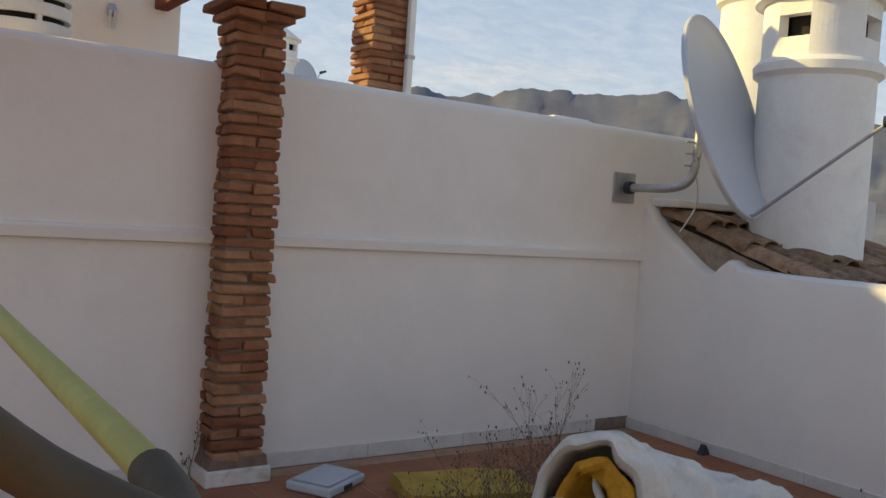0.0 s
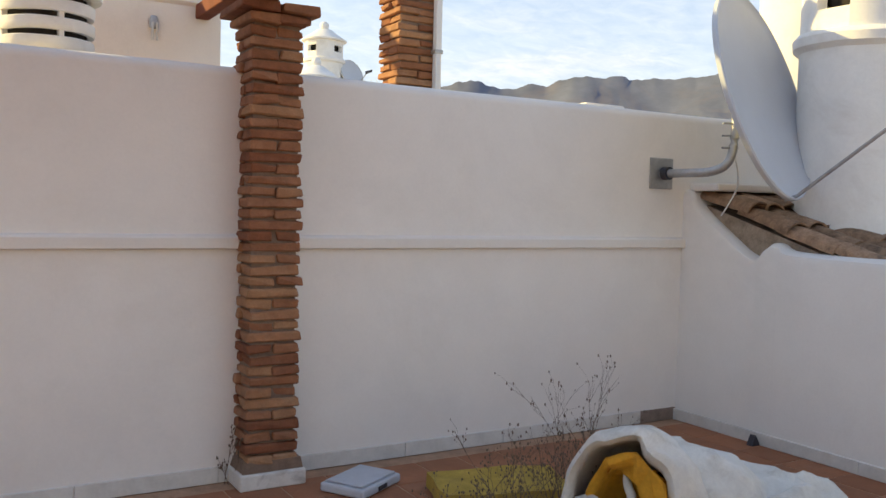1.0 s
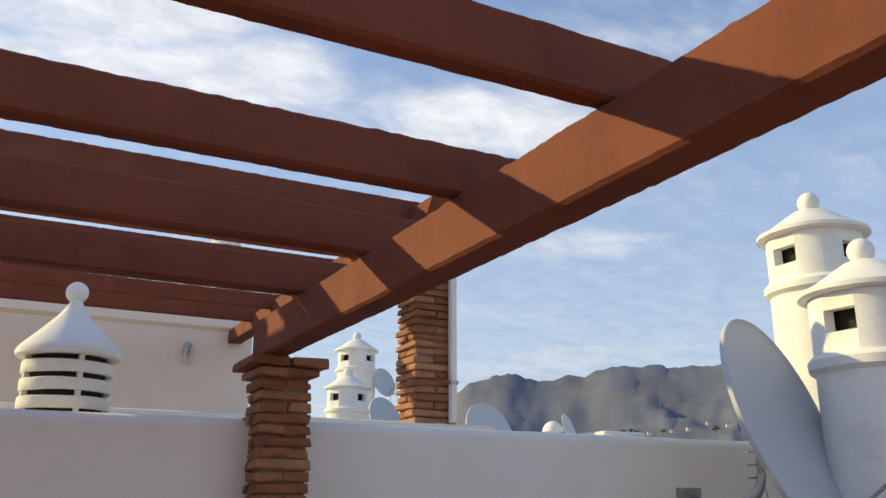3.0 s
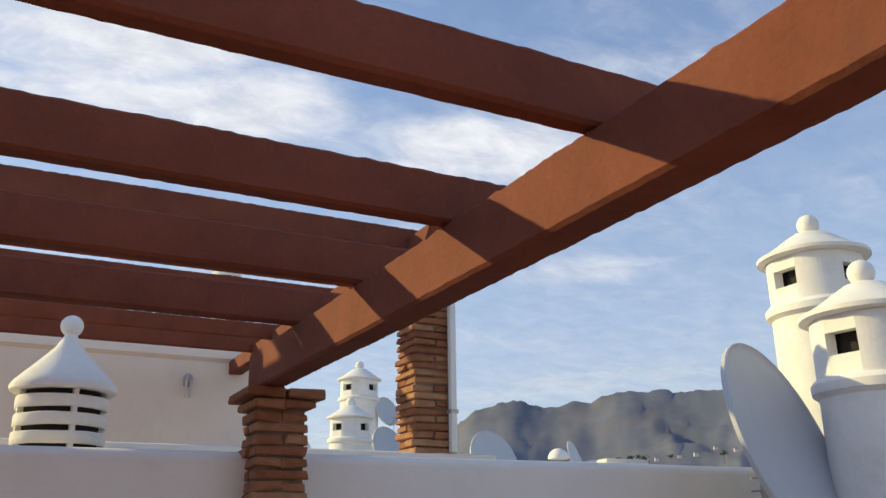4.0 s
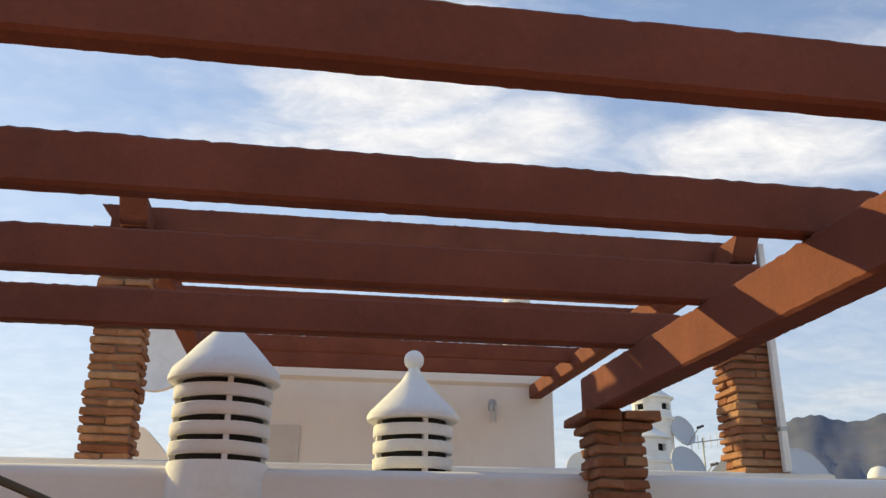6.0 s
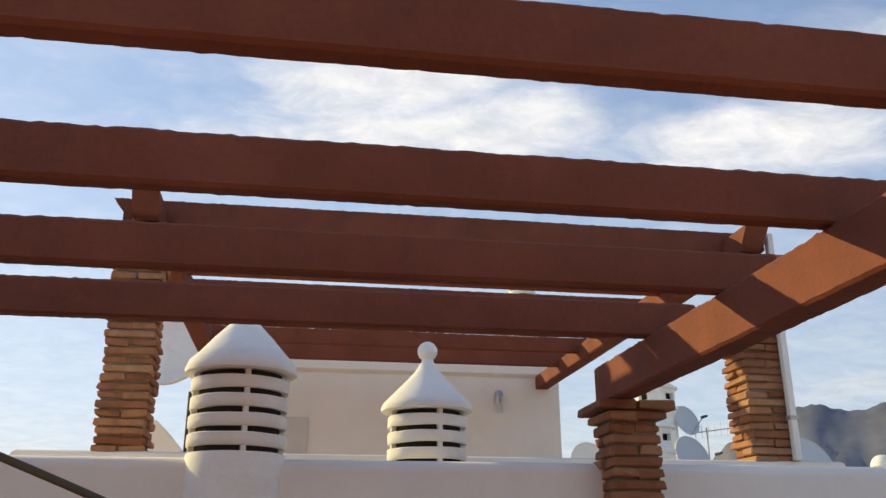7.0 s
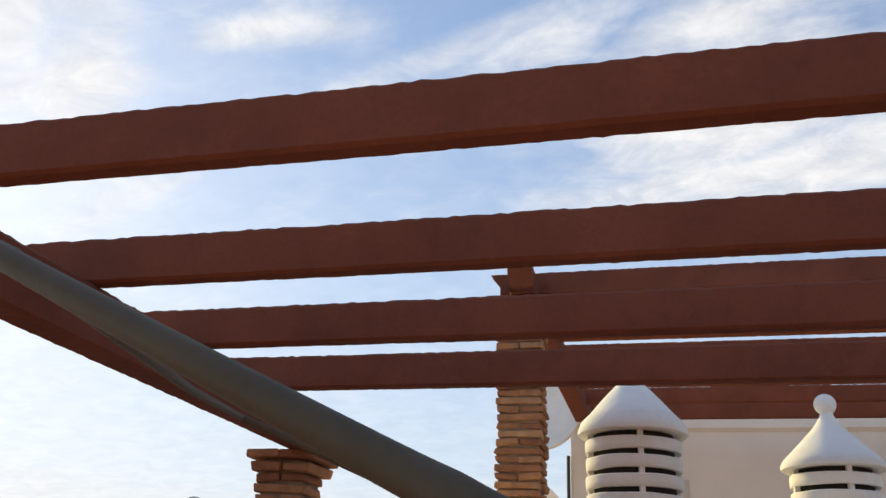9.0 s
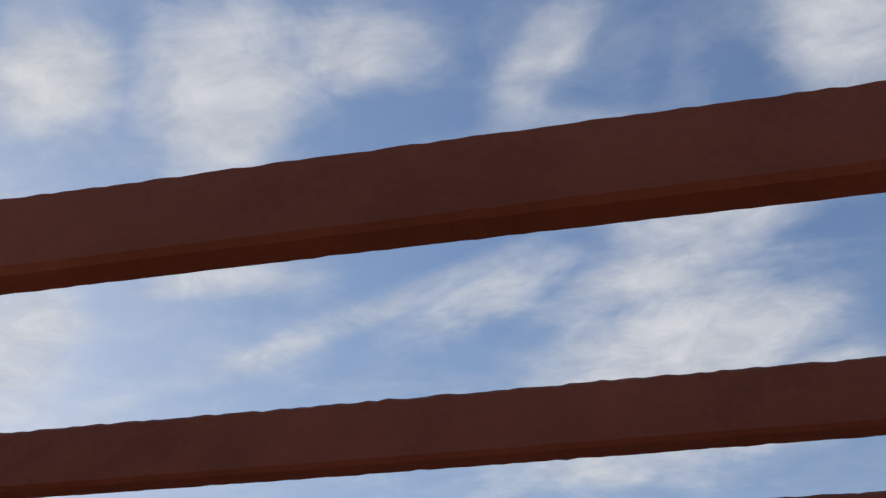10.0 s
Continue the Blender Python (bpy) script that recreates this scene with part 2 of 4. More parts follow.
# ---- mesh helpers ----
def mesh_of(name, bm, mat, smooth=False):
    me = bpy.data.meshes.new(name)
    bmesh.ops.recalc_face_normals(bm, faces=bm.faces)
    bm.to_mesh(me)
    bm.free()
    if smooth:
        me.shade_smooth()
        me.set_sharp_from_angle(angle=radians(40))
    me.materials.append(mat)
    return me


def part(name, bm, mat, parent=None, label="", smooth=False):
    ob = new(name, mesh_of(name, bm, mat, smooth))
    ob.parent = parent
    if label:
        tagged(ob, label)
    return ob


def thing(name, at, label, category, group="", kind=""):
    ob = new(name)
    ob.empty_display_size = 0.1
    ob.location = at
    return tagged(ob, label, category, group, kind)


def box(bm, lo, hi, bevel=0.0, seg=2, m=None):
    made = bmesh.ops.create_cube(bm, size=1.0)["verts"]
    lo, hi = Vector(lo), Vector(hi)
    for v in made:
        v.co = Vector([(lo[i] + hi[i]) / 2 + v.co[i] * (hi[i] - lo[i]) for i in range(3)])
    if bevel:
        edges = list({e for v in made for e in v.link_edges})
        made = bmesh.ops.bevel(bm, geom=edges, offset=bevel, segments=seg, profile=0.5, affect="EDGES")["verts"]
    if m is not None:
        bmesh.ops.transform(bm, matrix=m, verts=made)
    return bm


def lathe(bm, profile, steps=40, centre=(0, 0, 0)):
    """Turns a profile of (radius, height) about the z axis."""
    rows = []
    for r, z in profile:
        if r < 1e-5:
            rows.append([bm.verts.new((centre[0], centre[1], centre[2] + z))])
        else:
            rows.append([bm.verts.new((centre[0] + r * math.cos(2 * math.pi * i / steps), centre[1] + r * math.sin(2 * math.pi * i / steps), centre[2] + z)) for i in range(steps)])
    for a, b in zip(rows, rows[1:]):
        for i in range(steps):
            j = (i + 1) % steps
            if len(a) == 1 and len(b) == 1:
                continue
            if len(a) == 1:
                bm.faces.new((a[0], b[i], b[j]))
            elif len(b) == 1:
                bm.faces.new((a[i], b[0], a[j]))
            else:
                bm.faces.new((a[i], b[i], b[j], a[j]))
    return bm


def tube(bm, points, radius, sides=10, closed=False, taper=1.0):
    """A round bar along points."""
    pts = [Vector(p) for p in points]
    n = len(pts)
    rings = []
    ref = Vector((0.13, 0.21, 0.97))
    for i, p in enumerate(pts):
        a = pts[(i - 1) % n] if closed or i else p
        b = pts[(i + 1) % n] if closed or i < n - 1 else p
        d = (b - a).normalized()
        if abs(d.dot(ref)) > 0.97:
            ref = Vector((1, 0, 0))
        u = d.cross(ref).normalized()
        w = d.cross(u)
        r = radius * (1 + (taper - 1) * i / max(1, n - 1))
        rings.append([bm.verts.new(p + r * (math.cos(2 * math.pi * k / sides) * u + math.sin(2 * math.pi * k / sides) * w)) for k in range(sides)])
    pairs = list(zip(rings, rings[1:])) + ([(rings[-1], rings[0])] if closed else [])
    for a, b in pairs:
        for k in range(sides):
            j = (k + 1) % sides
            bm.faces.new((a[k], b[k], b[j], a[j]))
    if not closed:
        bm.faces.new(rings[0])
        bm.faces.new(rings[-1])
    return bm


def smooth_path(points, steps=8, closed=False):
    """A Catmull-Rom curve through points."""
    p = [Vector(q) for q in points]
    n = len(p)
    out = []
    for i in range(n if closed else n - 1):
        a, b, c, d = (p[(i + k) % n] if closed else p[min(max(i + k, 0), n - 1)] for k in (-1, 0, 1, 2))
        for s in range(steps):
            t = s / steps
            out.append(0.5 * (2 * b + (c - a) * t + (2 * a - 5 * b + 4 * c - d) * t * t + (3 * b - a - 3 * c + d) * t ** 3))
    if not closed:
        out.append(p[-1])
    return out


def prism(bm, outline, lo, hi, axis="y"):
    """Extrudes an outline of (a, z) pairs along x or y from lo to hi."""
    def co(a, z, s):
        return (a, s, z) if axis == "y" else (s, a, z)
    f = [bm.verts.new(co(a, z, lo)) for a, z in outline]
    b = [bm.verts.new(co(a, z, hi)) for a, z in outline]
    bm.faces.new(f)
    bm.faces.new(b)
    for i in range(len(f)):
        j = (i + 1) % len(f)
        bm.faces.new((f[i], f[j], b[j], b[i]))
    return bm


def rough_up(bm, amount, scale, seed=0.0, keep_z=False):
    for v in bm.verts:
        d = noise.noise_vector(v.co * scale + Vector((seed, seed * 1.7, -seed))) * amount
        if keep_z:
            d.z = 0
        v.co += d
    return bm


# ---- structure ----
WALL_Y, WALL_TOP, EAST_X = 3.664, 1.94, 4.566


def rounded_wall(x0, x1, y0, y1, top, crown=0.06, bottom=-0.3):
    """A parapet along x with a rounded crown."""
    mid, half = (y0 + y1) / 2, (y1 - y0) / 2
    arc = [(mid - half * math.cos(math.pi * i / 10), top - crown + crown * math.sin(math.pi * i / 10) ** 0.7) for i in range(11)]
    outline = [(y0, bottom), *arc, (y1, bottom)]
    bm = bmesh.new()
    n = max(2, int((x1 - x0) / 0.12))
    rows = [[bm.verts.new((x0 + (x1 - x0) * i / n, a, z + (0.008 * noise.noise(Vector((x0 + (x1 - x0) * i / n, a, 3.0))) if z > 1 else 0))) for a, z in outline] for i in range(n + 1)]
    for a, b in zip(rows, rows[1:]):
        for k in range(len(outline) - 1):
            bm.faces.new((a[k], a[k + 1], b[k + 1], b[k]))
    bm.faces.new(rows[0])
    bm.faces.new(rows[-1])
    return bm


def structure(name, bm, mat, label, category, smooth=False):
    ob = part(name, bm, mat, None, "", smooth)
    return tagged(ob, label, category, kind="structure")


structure("wall_north", rounded_wall(-5.2, 5.6, WALL_Y, WALL_Y + 0.26, WALL_TOP), STUCCO, "white stuccoed terrace parapet wall with a rounded top", "wall", True)

# the moulded ledge along the wall, in the two runs beside the column
for k, (a, b) in enumerate(((-5.2, 1.70), (1.95, EAST_X))):
    bm = bmesh.new()
    prism(bm, [(WALL_Y + 0.003, 1.158), (WALL_Y - 0.026, 1.148), (WALL_Y - 0.032, 1.14), (WALL_Y - 0.030, 1.094), (WALL_Y - 0.024, 1.09), (WALL_Y + 0.003, 1.088)], a, b, "x")
    structure("trim_%d" % (k + 1), bm, STUCCO, "white plaster ledge moulding along the parapet wall", "trim")

for k, (a, b) in enumerate(((-5.2, 1.675), (1.985, 4.26))):
    bm = bmesh.new()
    x = a
    while x < b - 0.01:
        e = min(x + 0.62, b)
        box(bm, (x + 0.001, WALL_Y - 0.013, 0.0), (e - 0.001, WALL_Y + 0.002, 0.076), 0.003, 1)
        x = e
    structure("baseboard_%d" % (k + 1), bm, BASEBOARD, "pale stone baseboard at the foot of the parapet", "baseboard")
bm = bmesh.new()
box(bm, (4.26, WALL_Y - 0.012, 0.0), (EAST_X - 0.01, WALL_Y + 0.002, 0.074), 0.003, 1)
structure("baseboard_3", bm, CORNERSTONE, "grey-brown stone baseboard piece in the terrace corner", "baseboard")
bm = bmesh.new()
for k in range(8):
    box(bm, (EAST_X - 0.034, 3.652 - 0.64 * (k + 1), 0.0), (EAST_X - 0.018, 3.652 - 0.64 * k - 0.002, 0.07), 0.003, 1)
structure("baseboard_4", bm, BASEBOARD, "pale stone baseboard along the low side wall", "baseboard")

# the low east wall: high where it leaves the parapet, dipping, then a rounded knob and a level run
crest = [(3.68, 1.47), (3.62, 1.45), (3.56, 1.36), (3.45, 1.27), (3.32, 1.18), (3.22, 1.11), (3.14, 1.07), (3.09, 1.075), (3.05, 1.12), (3.0, 1.152), (2.95, 1.145), (2.90, 1.118), (2.8, 1.108), (2.4, 1.10), (1.5, 1.10), (0, 1.10), (-2.6, 1.10)]
bm = bmesh.new()
rows = []
for y, z in [(c.x, c.y) for c in smooth_path([(a, b, 0) for a, b in crest], 3)]:
    proud = 0.02 if y < 2.93 else 0.0
    rows.append([bm.verts.new(q) for q in ((EAST_X - proud, y, -0.3), (EAST_X - proud, y, z - 0.05), (EAST_X + 0.012 - proud, y, z - 0.02), (EAST_X + 0.05, y, z), (EAST_X + 0.17, y, z), (EAST_X + 0.21, y, z - 0.02), (EAST_X + 0.22, y, z - 0.06), (EAST_X + 0.22, y, -0.3))])
for a, b in zip(rows, rows[1:]):
    for k in range(7):
        bm.faces.new((a[k], a[k + 1], b[k + 1], b[k]))
bm.faces.new(rows[0])
bm.faces.new(rows[-1])
structure("wall_east", bm, STUCCO, "low white stuccoed side wall with a sloping rounded top", "wall", True)

# walls behind the camera that close the terrace
bm = bmesh.new()
box(bm, (-5.4, -2.9, -0.3), (5.0, -2.6, 1.0), 0.03)
structure("wall_south", bm, STUCCO, "plain white low wall closing the terrace", "wall")
bm = bmesh.new()
box(bm, (-5.4, -2.597, -0.3), (-5.2, WALL_Y + 0.2, 1.1), 0.03)
structure("wall_west", bm, STUCCO, "plain white parapet closing the terrace", "wall")

bm = bmesh.new()
box(bm, (-5.3, -2.7, -0.3), (4.7, 3.75, -0.0025))
floor = structure("floor", bm, GROUT, "terracotta tiled terrace floor with pale joints", "floor")

bm = bmesh.new()
n = 24
ring = [[bm.verts.new((r * math.cos(2 * math.pi * i / n), r * math.sin(2 * math.pi * i / n), z)) for i in range(n)] for r, z in ((4, -9.0), (60, -9.0), (400, -12.0), (2600, -20.0), (4200, -20.0))]
bm.faces.new(ring[0])
for a, b in zip(ring, ring[1:]):
    for i in range(n):
        bm.faces.new((a[i], b[i], b[(i + 1) % n], a[(i + 1) % n]))
structure("ground", bm, LAND, "hazy land far below the terrace reaching the horizon", "ground")


def mountains():
    """Ridges beyond the town, as a sheet of height over azimuth and distance."""
    skyline = [(a, h + (0.020 if 24 < a < 70 else 0.008)) for a, h in [(-60, 0.004), (-30, 0.010), (0, 0.020), (10, 0.030), (20, 0.048), (25.5, 0.072), (27.5, 0.097), (30, 0.124), (32, 0.133), (34.5, 0.125), (37, 0.130), (39.5, 0.140), (41, 0.138), (44.5, 0.136), (48, 0.140), (54, 0.125), (62, 0.110), (80, 0.08), (110, 0.03)]]
    def high(a):
        for (a0, h0), (a1, h1) in zip(skyline, skyline[1:]):
            if a0 <= a <= a1:
                s = (a - a0) / (a1 - a0)
                return h0 + (h1 - h0) * s * s * (3 - 2 * s)
        return 0.004
    bm = bmesh.new()
    rows = []
    for k in range(27):
        s = k / 26
        dist = 1500 + 1300 * s
        row = []
        for i in range(681):
            a = -60 + i * 0.25
            x, y = dist * math.sin(radians(a)), dist * math.cos(radians(a))
            p = Vector((x / 260, y / 260, 0.0))
            warp = p + 0.5 * noise.noise_vector(p * 0.8)
            ridge = noise.ridged_multi_fractal(warp, 0.9, 2.1, 6, 1.0, 2.0) / 2.2
            fold = noise.fractal(p * 2.3, 1.0, 2.1, 5)
            h = high(a) * dist * (0.10 + 0.90 * s ** 1.2) * (0.62 + 0.38 * (s ** 3) + 0.38 * (1 - s ** 3) * ridge) + fold * 10 * (1 - s)
            if k == 26:
                h = high(a) * dist + 14 * noise.fractal(Vector((a * 0.9, 1.0, 2.0)), 0.9, 2.1, 5)
            row.append(bm.verts.new((x, y, -20 + max(0, h))))
        rows.append(row)
    for a, b in zip(rows, rows[1:]):
        for i in range(680):
            bm.faces.new((a[i], b[i], b[i + 1], a[i + 1]))
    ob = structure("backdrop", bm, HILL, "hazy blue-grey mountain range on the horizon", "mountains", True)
    return ob


mountains()


# ---- brick columns ----
def brick_mesh(lx, ly, lz, seed):
    """One hand-made brick with wavering faces and worn arrises, its centre at the origin."""
    rnd = random.Random(seed)
    bm = bmesh.new()
    box(bm, (-lx / 2, -ly / 2, -lz / 2), (lx / 2, ly / 2, lz / 2), 0.006, 1)
    for v in bm.verts:
        v.co += noise.noise_vector(v.co * 16 + Vector((seed * 3.1, 0, 0))) * 0.014
        v.co.x *= 1 + rnd.uniform(-0.006, 0.006)
    return mesh_of("brick", bm, BRICK)


BRICKS = {}
for size in ((0.122, 0.25), (0.25, 0.122)):
    BRICKS[size] = [brick_mesh(size[0] - 0.003 + (k % 3 - 1) * 0.008 * (size[0] > 0.2), size[1] + (k % 4 - 1.5) * 0.008 * (size[1] > 0.2), 0.040 + 0.002 * (k % 2), k + 10 * (size[0] > 0.2)) for k in range(9)]
CAPS = {(0.148, 0.30): [brick_mesh(0.146, 0.30, 0.042, 40 + k) for k in range(3)], (0.178, 0.355): [brick_mesh(0.176, 0.355, 0.04, 60 + k) for k in range(3)]}


def brick_column(name_at, z0, z1, label, plinth=True, cap=True, seed=1):
    """A square pier of two bricks a course, turned by a right angle from course to course."""
    rnd = random.Random(seed)
    x, y = name_at
    col = thing("brick_column", (x, y, z0), label, "brick column", "rustic brick columns")
    courses = round((z1 - z0) / 0.0513)
    step = (z1 - z0) / courses
    bm = bmesh.new()
    box(bm, (-0.106, -0.106, 0), (0.106, 0.106, z1 - z0))
    part("mortar_core", bm, MORTAR, col, "dark recessed mortar core")
    if plinth:
        bm = bmesh.new()
        box(bm, (-0.158, -0.158, 0), (0.158, 0.158, 0.075), 0.008)
        bm2 = bmesh.new()
        prism(bm2, [(-0.145, 0.074), (0.145, 0.074), (0.128, 0.128), (-0.128, 0.128)], -0.14, 0.14, "y")
        part("plinth", bm, PLINTH, col, "white painted plinth block")
        part("mortar_skirt", rough_up(bm2, 0.012, 9), MORTAR, col, "dark stained mortar skirt")
    for c in range(courses):
        z = (c + 0.5) * step
        if plinth and z < 0.10:
            continue
        across = c % 2 == 0
        top = courses - 1 - c
        if cap and top < 2:
            size, kinds = ((0.178, 0.355), CAPS[(0.178, 0.355)]) if top == 0 else ((0.148, 0.30), CAPS[(0.148, 0.30)])
        else:
            size = (0.122, 0.25) if across else (0.25, 0.122)
            kinds = BRICKS[size]
        for s in (-1, 1):
            b = new("brick", rnd.choice(kinds))
            b.parent = col
            off = s * (min(size) / 2 + 0.002)
            dx, dy = (off, 0) if size[0] < size[1] else (0, off)
            b.location = (dx + rnd.uniform(-0.007, 0.007), dy + rnd.uniform(-0.007, 0.007), z + rnd.uniform(-0.0015, 0.0015))
            b.rotation_euler = (rnd.uniform(-0.012, 0.012), rnd.uniform(-0.012, 0.012), rnd.uniform(-0.02, 0.02) + (math.pi if rnd.random() < 0.5 else 0))
    return col


CAP_TOP = 2.205
brick_column((1.825, 3.625), 0.0, CAP_TOP, "rustic brick pier on a white plinth against the parapet", seed=3)
brick_column((-1.675, 3.625), 0.0, CAP_TOP, "rustic brick pier holding up the pergola beam", seed=5)
brick_column((1.825, -2.2), 0.0, CAP_TOP, "rustic brick pier on a white plinth under the pergola beam", seed=13)
brick_column((-1.675, -2.2), 0.0, CAP_TOP, "rustic brick pier on a white plinth under the pergola beam", seed=14)
nleft = brick_column((-0.72, 4.905), 2.05, 3.42, "rustic brick pier standing on the neighbour's parapet", plinth=False, seed=8)
nleft.scale = (1.14, 1.1, 1)
nright = brick_column((3.245, 4.905), 2.05, 3.42, "rustic brick pier with a white drainpipe on its face", plinth=False, seed=9)
nright.scale = (1.25, 1.15, 1)


# ---- pergolas ----
def beam_bm(length, width, height, seed, scroll=False, n=60):
    """A long timber-like beam along x with wavering edges; the far end may be cut in a scroll."""
    bm = bmesh.new()
    c = 0.010
    outline = [(-width / 2 + c, 0), (width / 2 - c, 0), (width / 2, c), (width / 2, height - c), (width / 2 - c, height), (-width / 2 + c, height), (-width / 2, height - c), (-width / 2, c)]
    rows = []
    for i in range(n + 1):
        x = length * i / n
        row = []
        for k, (a, z) in enumerate(outline):
            w = noise.fractal(Vector((x * 64, a * 8 + seed * 5, z * 8)), 0.7, 2.0, 4) * (0.0022 if z < height / 2 else 0.0045) + noise.noise(Vector((x * 0.9, seed, k * 0.1))) * 0.003
            row.append(bm.verts.new((x, a + w * 0.12, z + w)))
        rows.append(row)
    for a, b in zip(rows, rows[1:]):
        for k in range(8):
            bm.faces.new((a[k], a[(k + 1) % 8], b[(k + 1) % 8], b[k]))
    bm.faces.new(rows[0])
    bm.faces.new(rows[-1])
    if scroll:
        for row in rows[-4:]:
            for v in row:
                v.co.x -= (height - v.co.z) * 0.75 * math.sin(math.pi * 0.5 * min(1, (height - v.co.z) / height + 0.15))
    return bm


def beam(name, start, turn, length, width, height, label, group, seed, scroll=False):
    ob = part(name, beam_bm(length, width, height, seed, scroll, max(12, int(length / 0.022))), PAINTED)
    ob.matrix_basis = Matrix.Translation(start) @ pose(0, 0, 0, 0, 0, turn)
    return tagged(ob, label, "beam", group)


BEAM_TOP = 2.39
beam("pergola_beam", (1.762, -2.6, CAP_TOP), 90, 6.29, 0.115, BEAM_TOP - CAP_TOP, "red-brown painted pergola main beam resting on a brick pier", "main beams of the pergola", 1)
beam("pergola_beam", (-1.577, -2.6, CAP_TOP), 90, 6.40, 0.115, BEAM_TOP - CAP_TOP, "red-brown painted pergola main beam with a curved cut end", "main beams of the pergola", 2, True)
for k in range(8):
    y = 3.02 - 0.675 * k - (0.045 if k > 3 else 0)
    beam("pergola_joist", (-1.82, y + 0.032, BEAM_TOP + 0.004), 0, 3.765, 0.064, 0.164 if k == 4 else 0.150, "red-brown painted pergola joist lying across the main beams", "joists of the pergola", 10 + k)

HOUSE_Y = 10.0
beam("neighbour_beam", (-0.70, HOUSE_Y, 3.424), -90, 5.40, 0.16, 0.165, "red-brown neighbour pergola beam with a scrolled end on a brick pier", "main beams of the neighbour's pergola", 31, True)
beam("neighbour_beam", (3.215, HOUSE_Y, 3.424), -90, 5.40, 0.16, 0.165, "red-brown neighbour pergola beam running to the house wall", "main beams of the neighbour's pergola", 32, True)
# unseen second and third joists are shifted and deepened to shade the east wall
for k, y in enumerate((4.98, 5.55, 6.08, 6.75, 7.6, 8.3, 9.03)):
    beam("neighbour_joist", (-0.75, y, 3.492 if k == 0 else 3.51), 0, 4.0, 0.07, 0.21 if k in (1, 2) else 0.16, "red-brown joist of the neighbour's pergola", "joists of the neighbour's pergola", 40 + k)
beam("neighbour_joist", (-0.752, 4.98, 3.492), 180, 0.2, 0.07, 0.16, "scrolled red-brown joist end past the beam", "joists of the neighbour's pergola", 60, True)

# ---- neighbour's house ----
bm = bmesh.new()
box(bm, (-0.98, HOUSE_Y, 0.5), (3.44, HOUSE_Y + 4, 3.72), 0.02)
house = thing("neighbour_house", (1.2, HOUSE_Y, 0.5), "white stuccoed neighbour house behind the pergola", "house")
w = part("wall", bm, STUCCO_FAR, house)
w.matrix_parent_inverse = Matrix.Translation(house.location).inverted()
bm = bmesh.new()
prism(bm, [(HOUSE_Y - 0.003, 3.56), (HOUSE_Y - 0.05, 3.60), (HOUSE_Y - 0.05, 3.70), (HOUSE_Y - 0.003, 3.70)], -1.0, 3.46, "x")
w = part("cornice", bm, STUCCO_FAR, house)
w.matrix_parent_inverse = Matrix.Translation(house.location).inverted()
bm = bmesh.new()
box(bm, (-0.55, HOUSE_Y - 0.03, 1.0), (0.36, HOUSE_Y - 0.004, 3.02), 0.008)
door = part("door", bm, DOORPAINT, house, "plain pale door set in the house wall")
door.matrix_parent_inverse = Matrix.Translation(house.location).inverted()
bm = bmesh.new()
for lo, hi in (((-0.62, HOUSE_Y - 0.05, 1.0), (-0.555, HOUSE_Y - 0.003, 3.08)), ((0.365, HOUSE_Y - 0.05, 1.0), (0.43, HOUSE_Y - 0.003, 3.08)), ((-0.553, HOUSE_Y - 0.05, 3.025), (0.363, HOUSE_Y - 0.003, 3.08))):
    box(bm, lo, hi, 0.006)
f = part("door_frame", bm, STUCCO_FAR, door)
f.matrix_parent_inverse = Matrix.Translation(house.location).inverted()


def wall_lamp(at):
    lamp = thing("wall_lamp", at, "small metal wall lamp with two tubes on the house wall", "wall lamp", "wall lamps of the neighbour")
    bm = bmesh.new()
    lathe(bm, [(0.0, 0.10), (0.05, 0.09), (0.075, 0.05), (0.075, -0.02), (0.0, -0.03)], 16)
    bmesh.ops.scale(bm, vec=(0.7, 0.45, 1.2), verts=bm.verts)
    part("cover", bm, GALV, lamp, "grey metal cover", True)
    for s in (-1, 1):
        bm = bmesh.new()
        tube(bm, [(s * 0.025, -0.05, 0.03), (s * 0.025, -0.05, -0.17)], 0.014, 10)
        part("lamp_tube", bm, LAMPGLASS, lamp)
    return lamp


wall_lamp((2.66, HOUSE_Y - 0.03, 3.28))
wall_lamp((-0.72, HOUSE_Y - 0.03, 3.28))

bm = bmesh.new()
box(bm, (-1.28, 4.74, 0.5), (3.7, 5.08, 2.065), 0.03)
structure("wall_neighbour", bm, STUCCO_FAR, "white neighbour parapet carrying brick piers", "wall")
bm = bmesh.new()
box(bm, (-6, 5.08, 0.4), (6, HOUSE_Y, 0.98))
structure("floor_neighbour", bm, GROUT, "neighbour's terrace floor behind the parapet", "floor")
bm = bmesh.new()
prism(bm, [(-0.86, 0.5), (-0.5, 0.5), (-0.5, 2.14), (-0.56, 2.22), (-0.70, 2.38), (-0.78, 2.46), (-0.86, 2.48)], 6.4, 6.6, "y")
structure("wall_ramp", bm, STUCCO_FAR, "white side wall with a sloping end behind the brick pier", "wall")
down = thing("downpipe", (-1.0, HOUSE_Y - 0.03, 0.98), "dark metal downpipe at the corner of the house", "drainpipe")
part("pipe", tube(bmesh.new(), [(0, 0, 0), (0, 0, 2.3)], 0.022, 10), DARKMETAL, down)
bm = bmesh.new()
box(bm, (3.98, 3.94, 0.6), (4.31, 5.2, 1.985), 0.02)
structure("wall_block", bm, STUCCO, "low white stuccoed block behind the parapet", "wall")

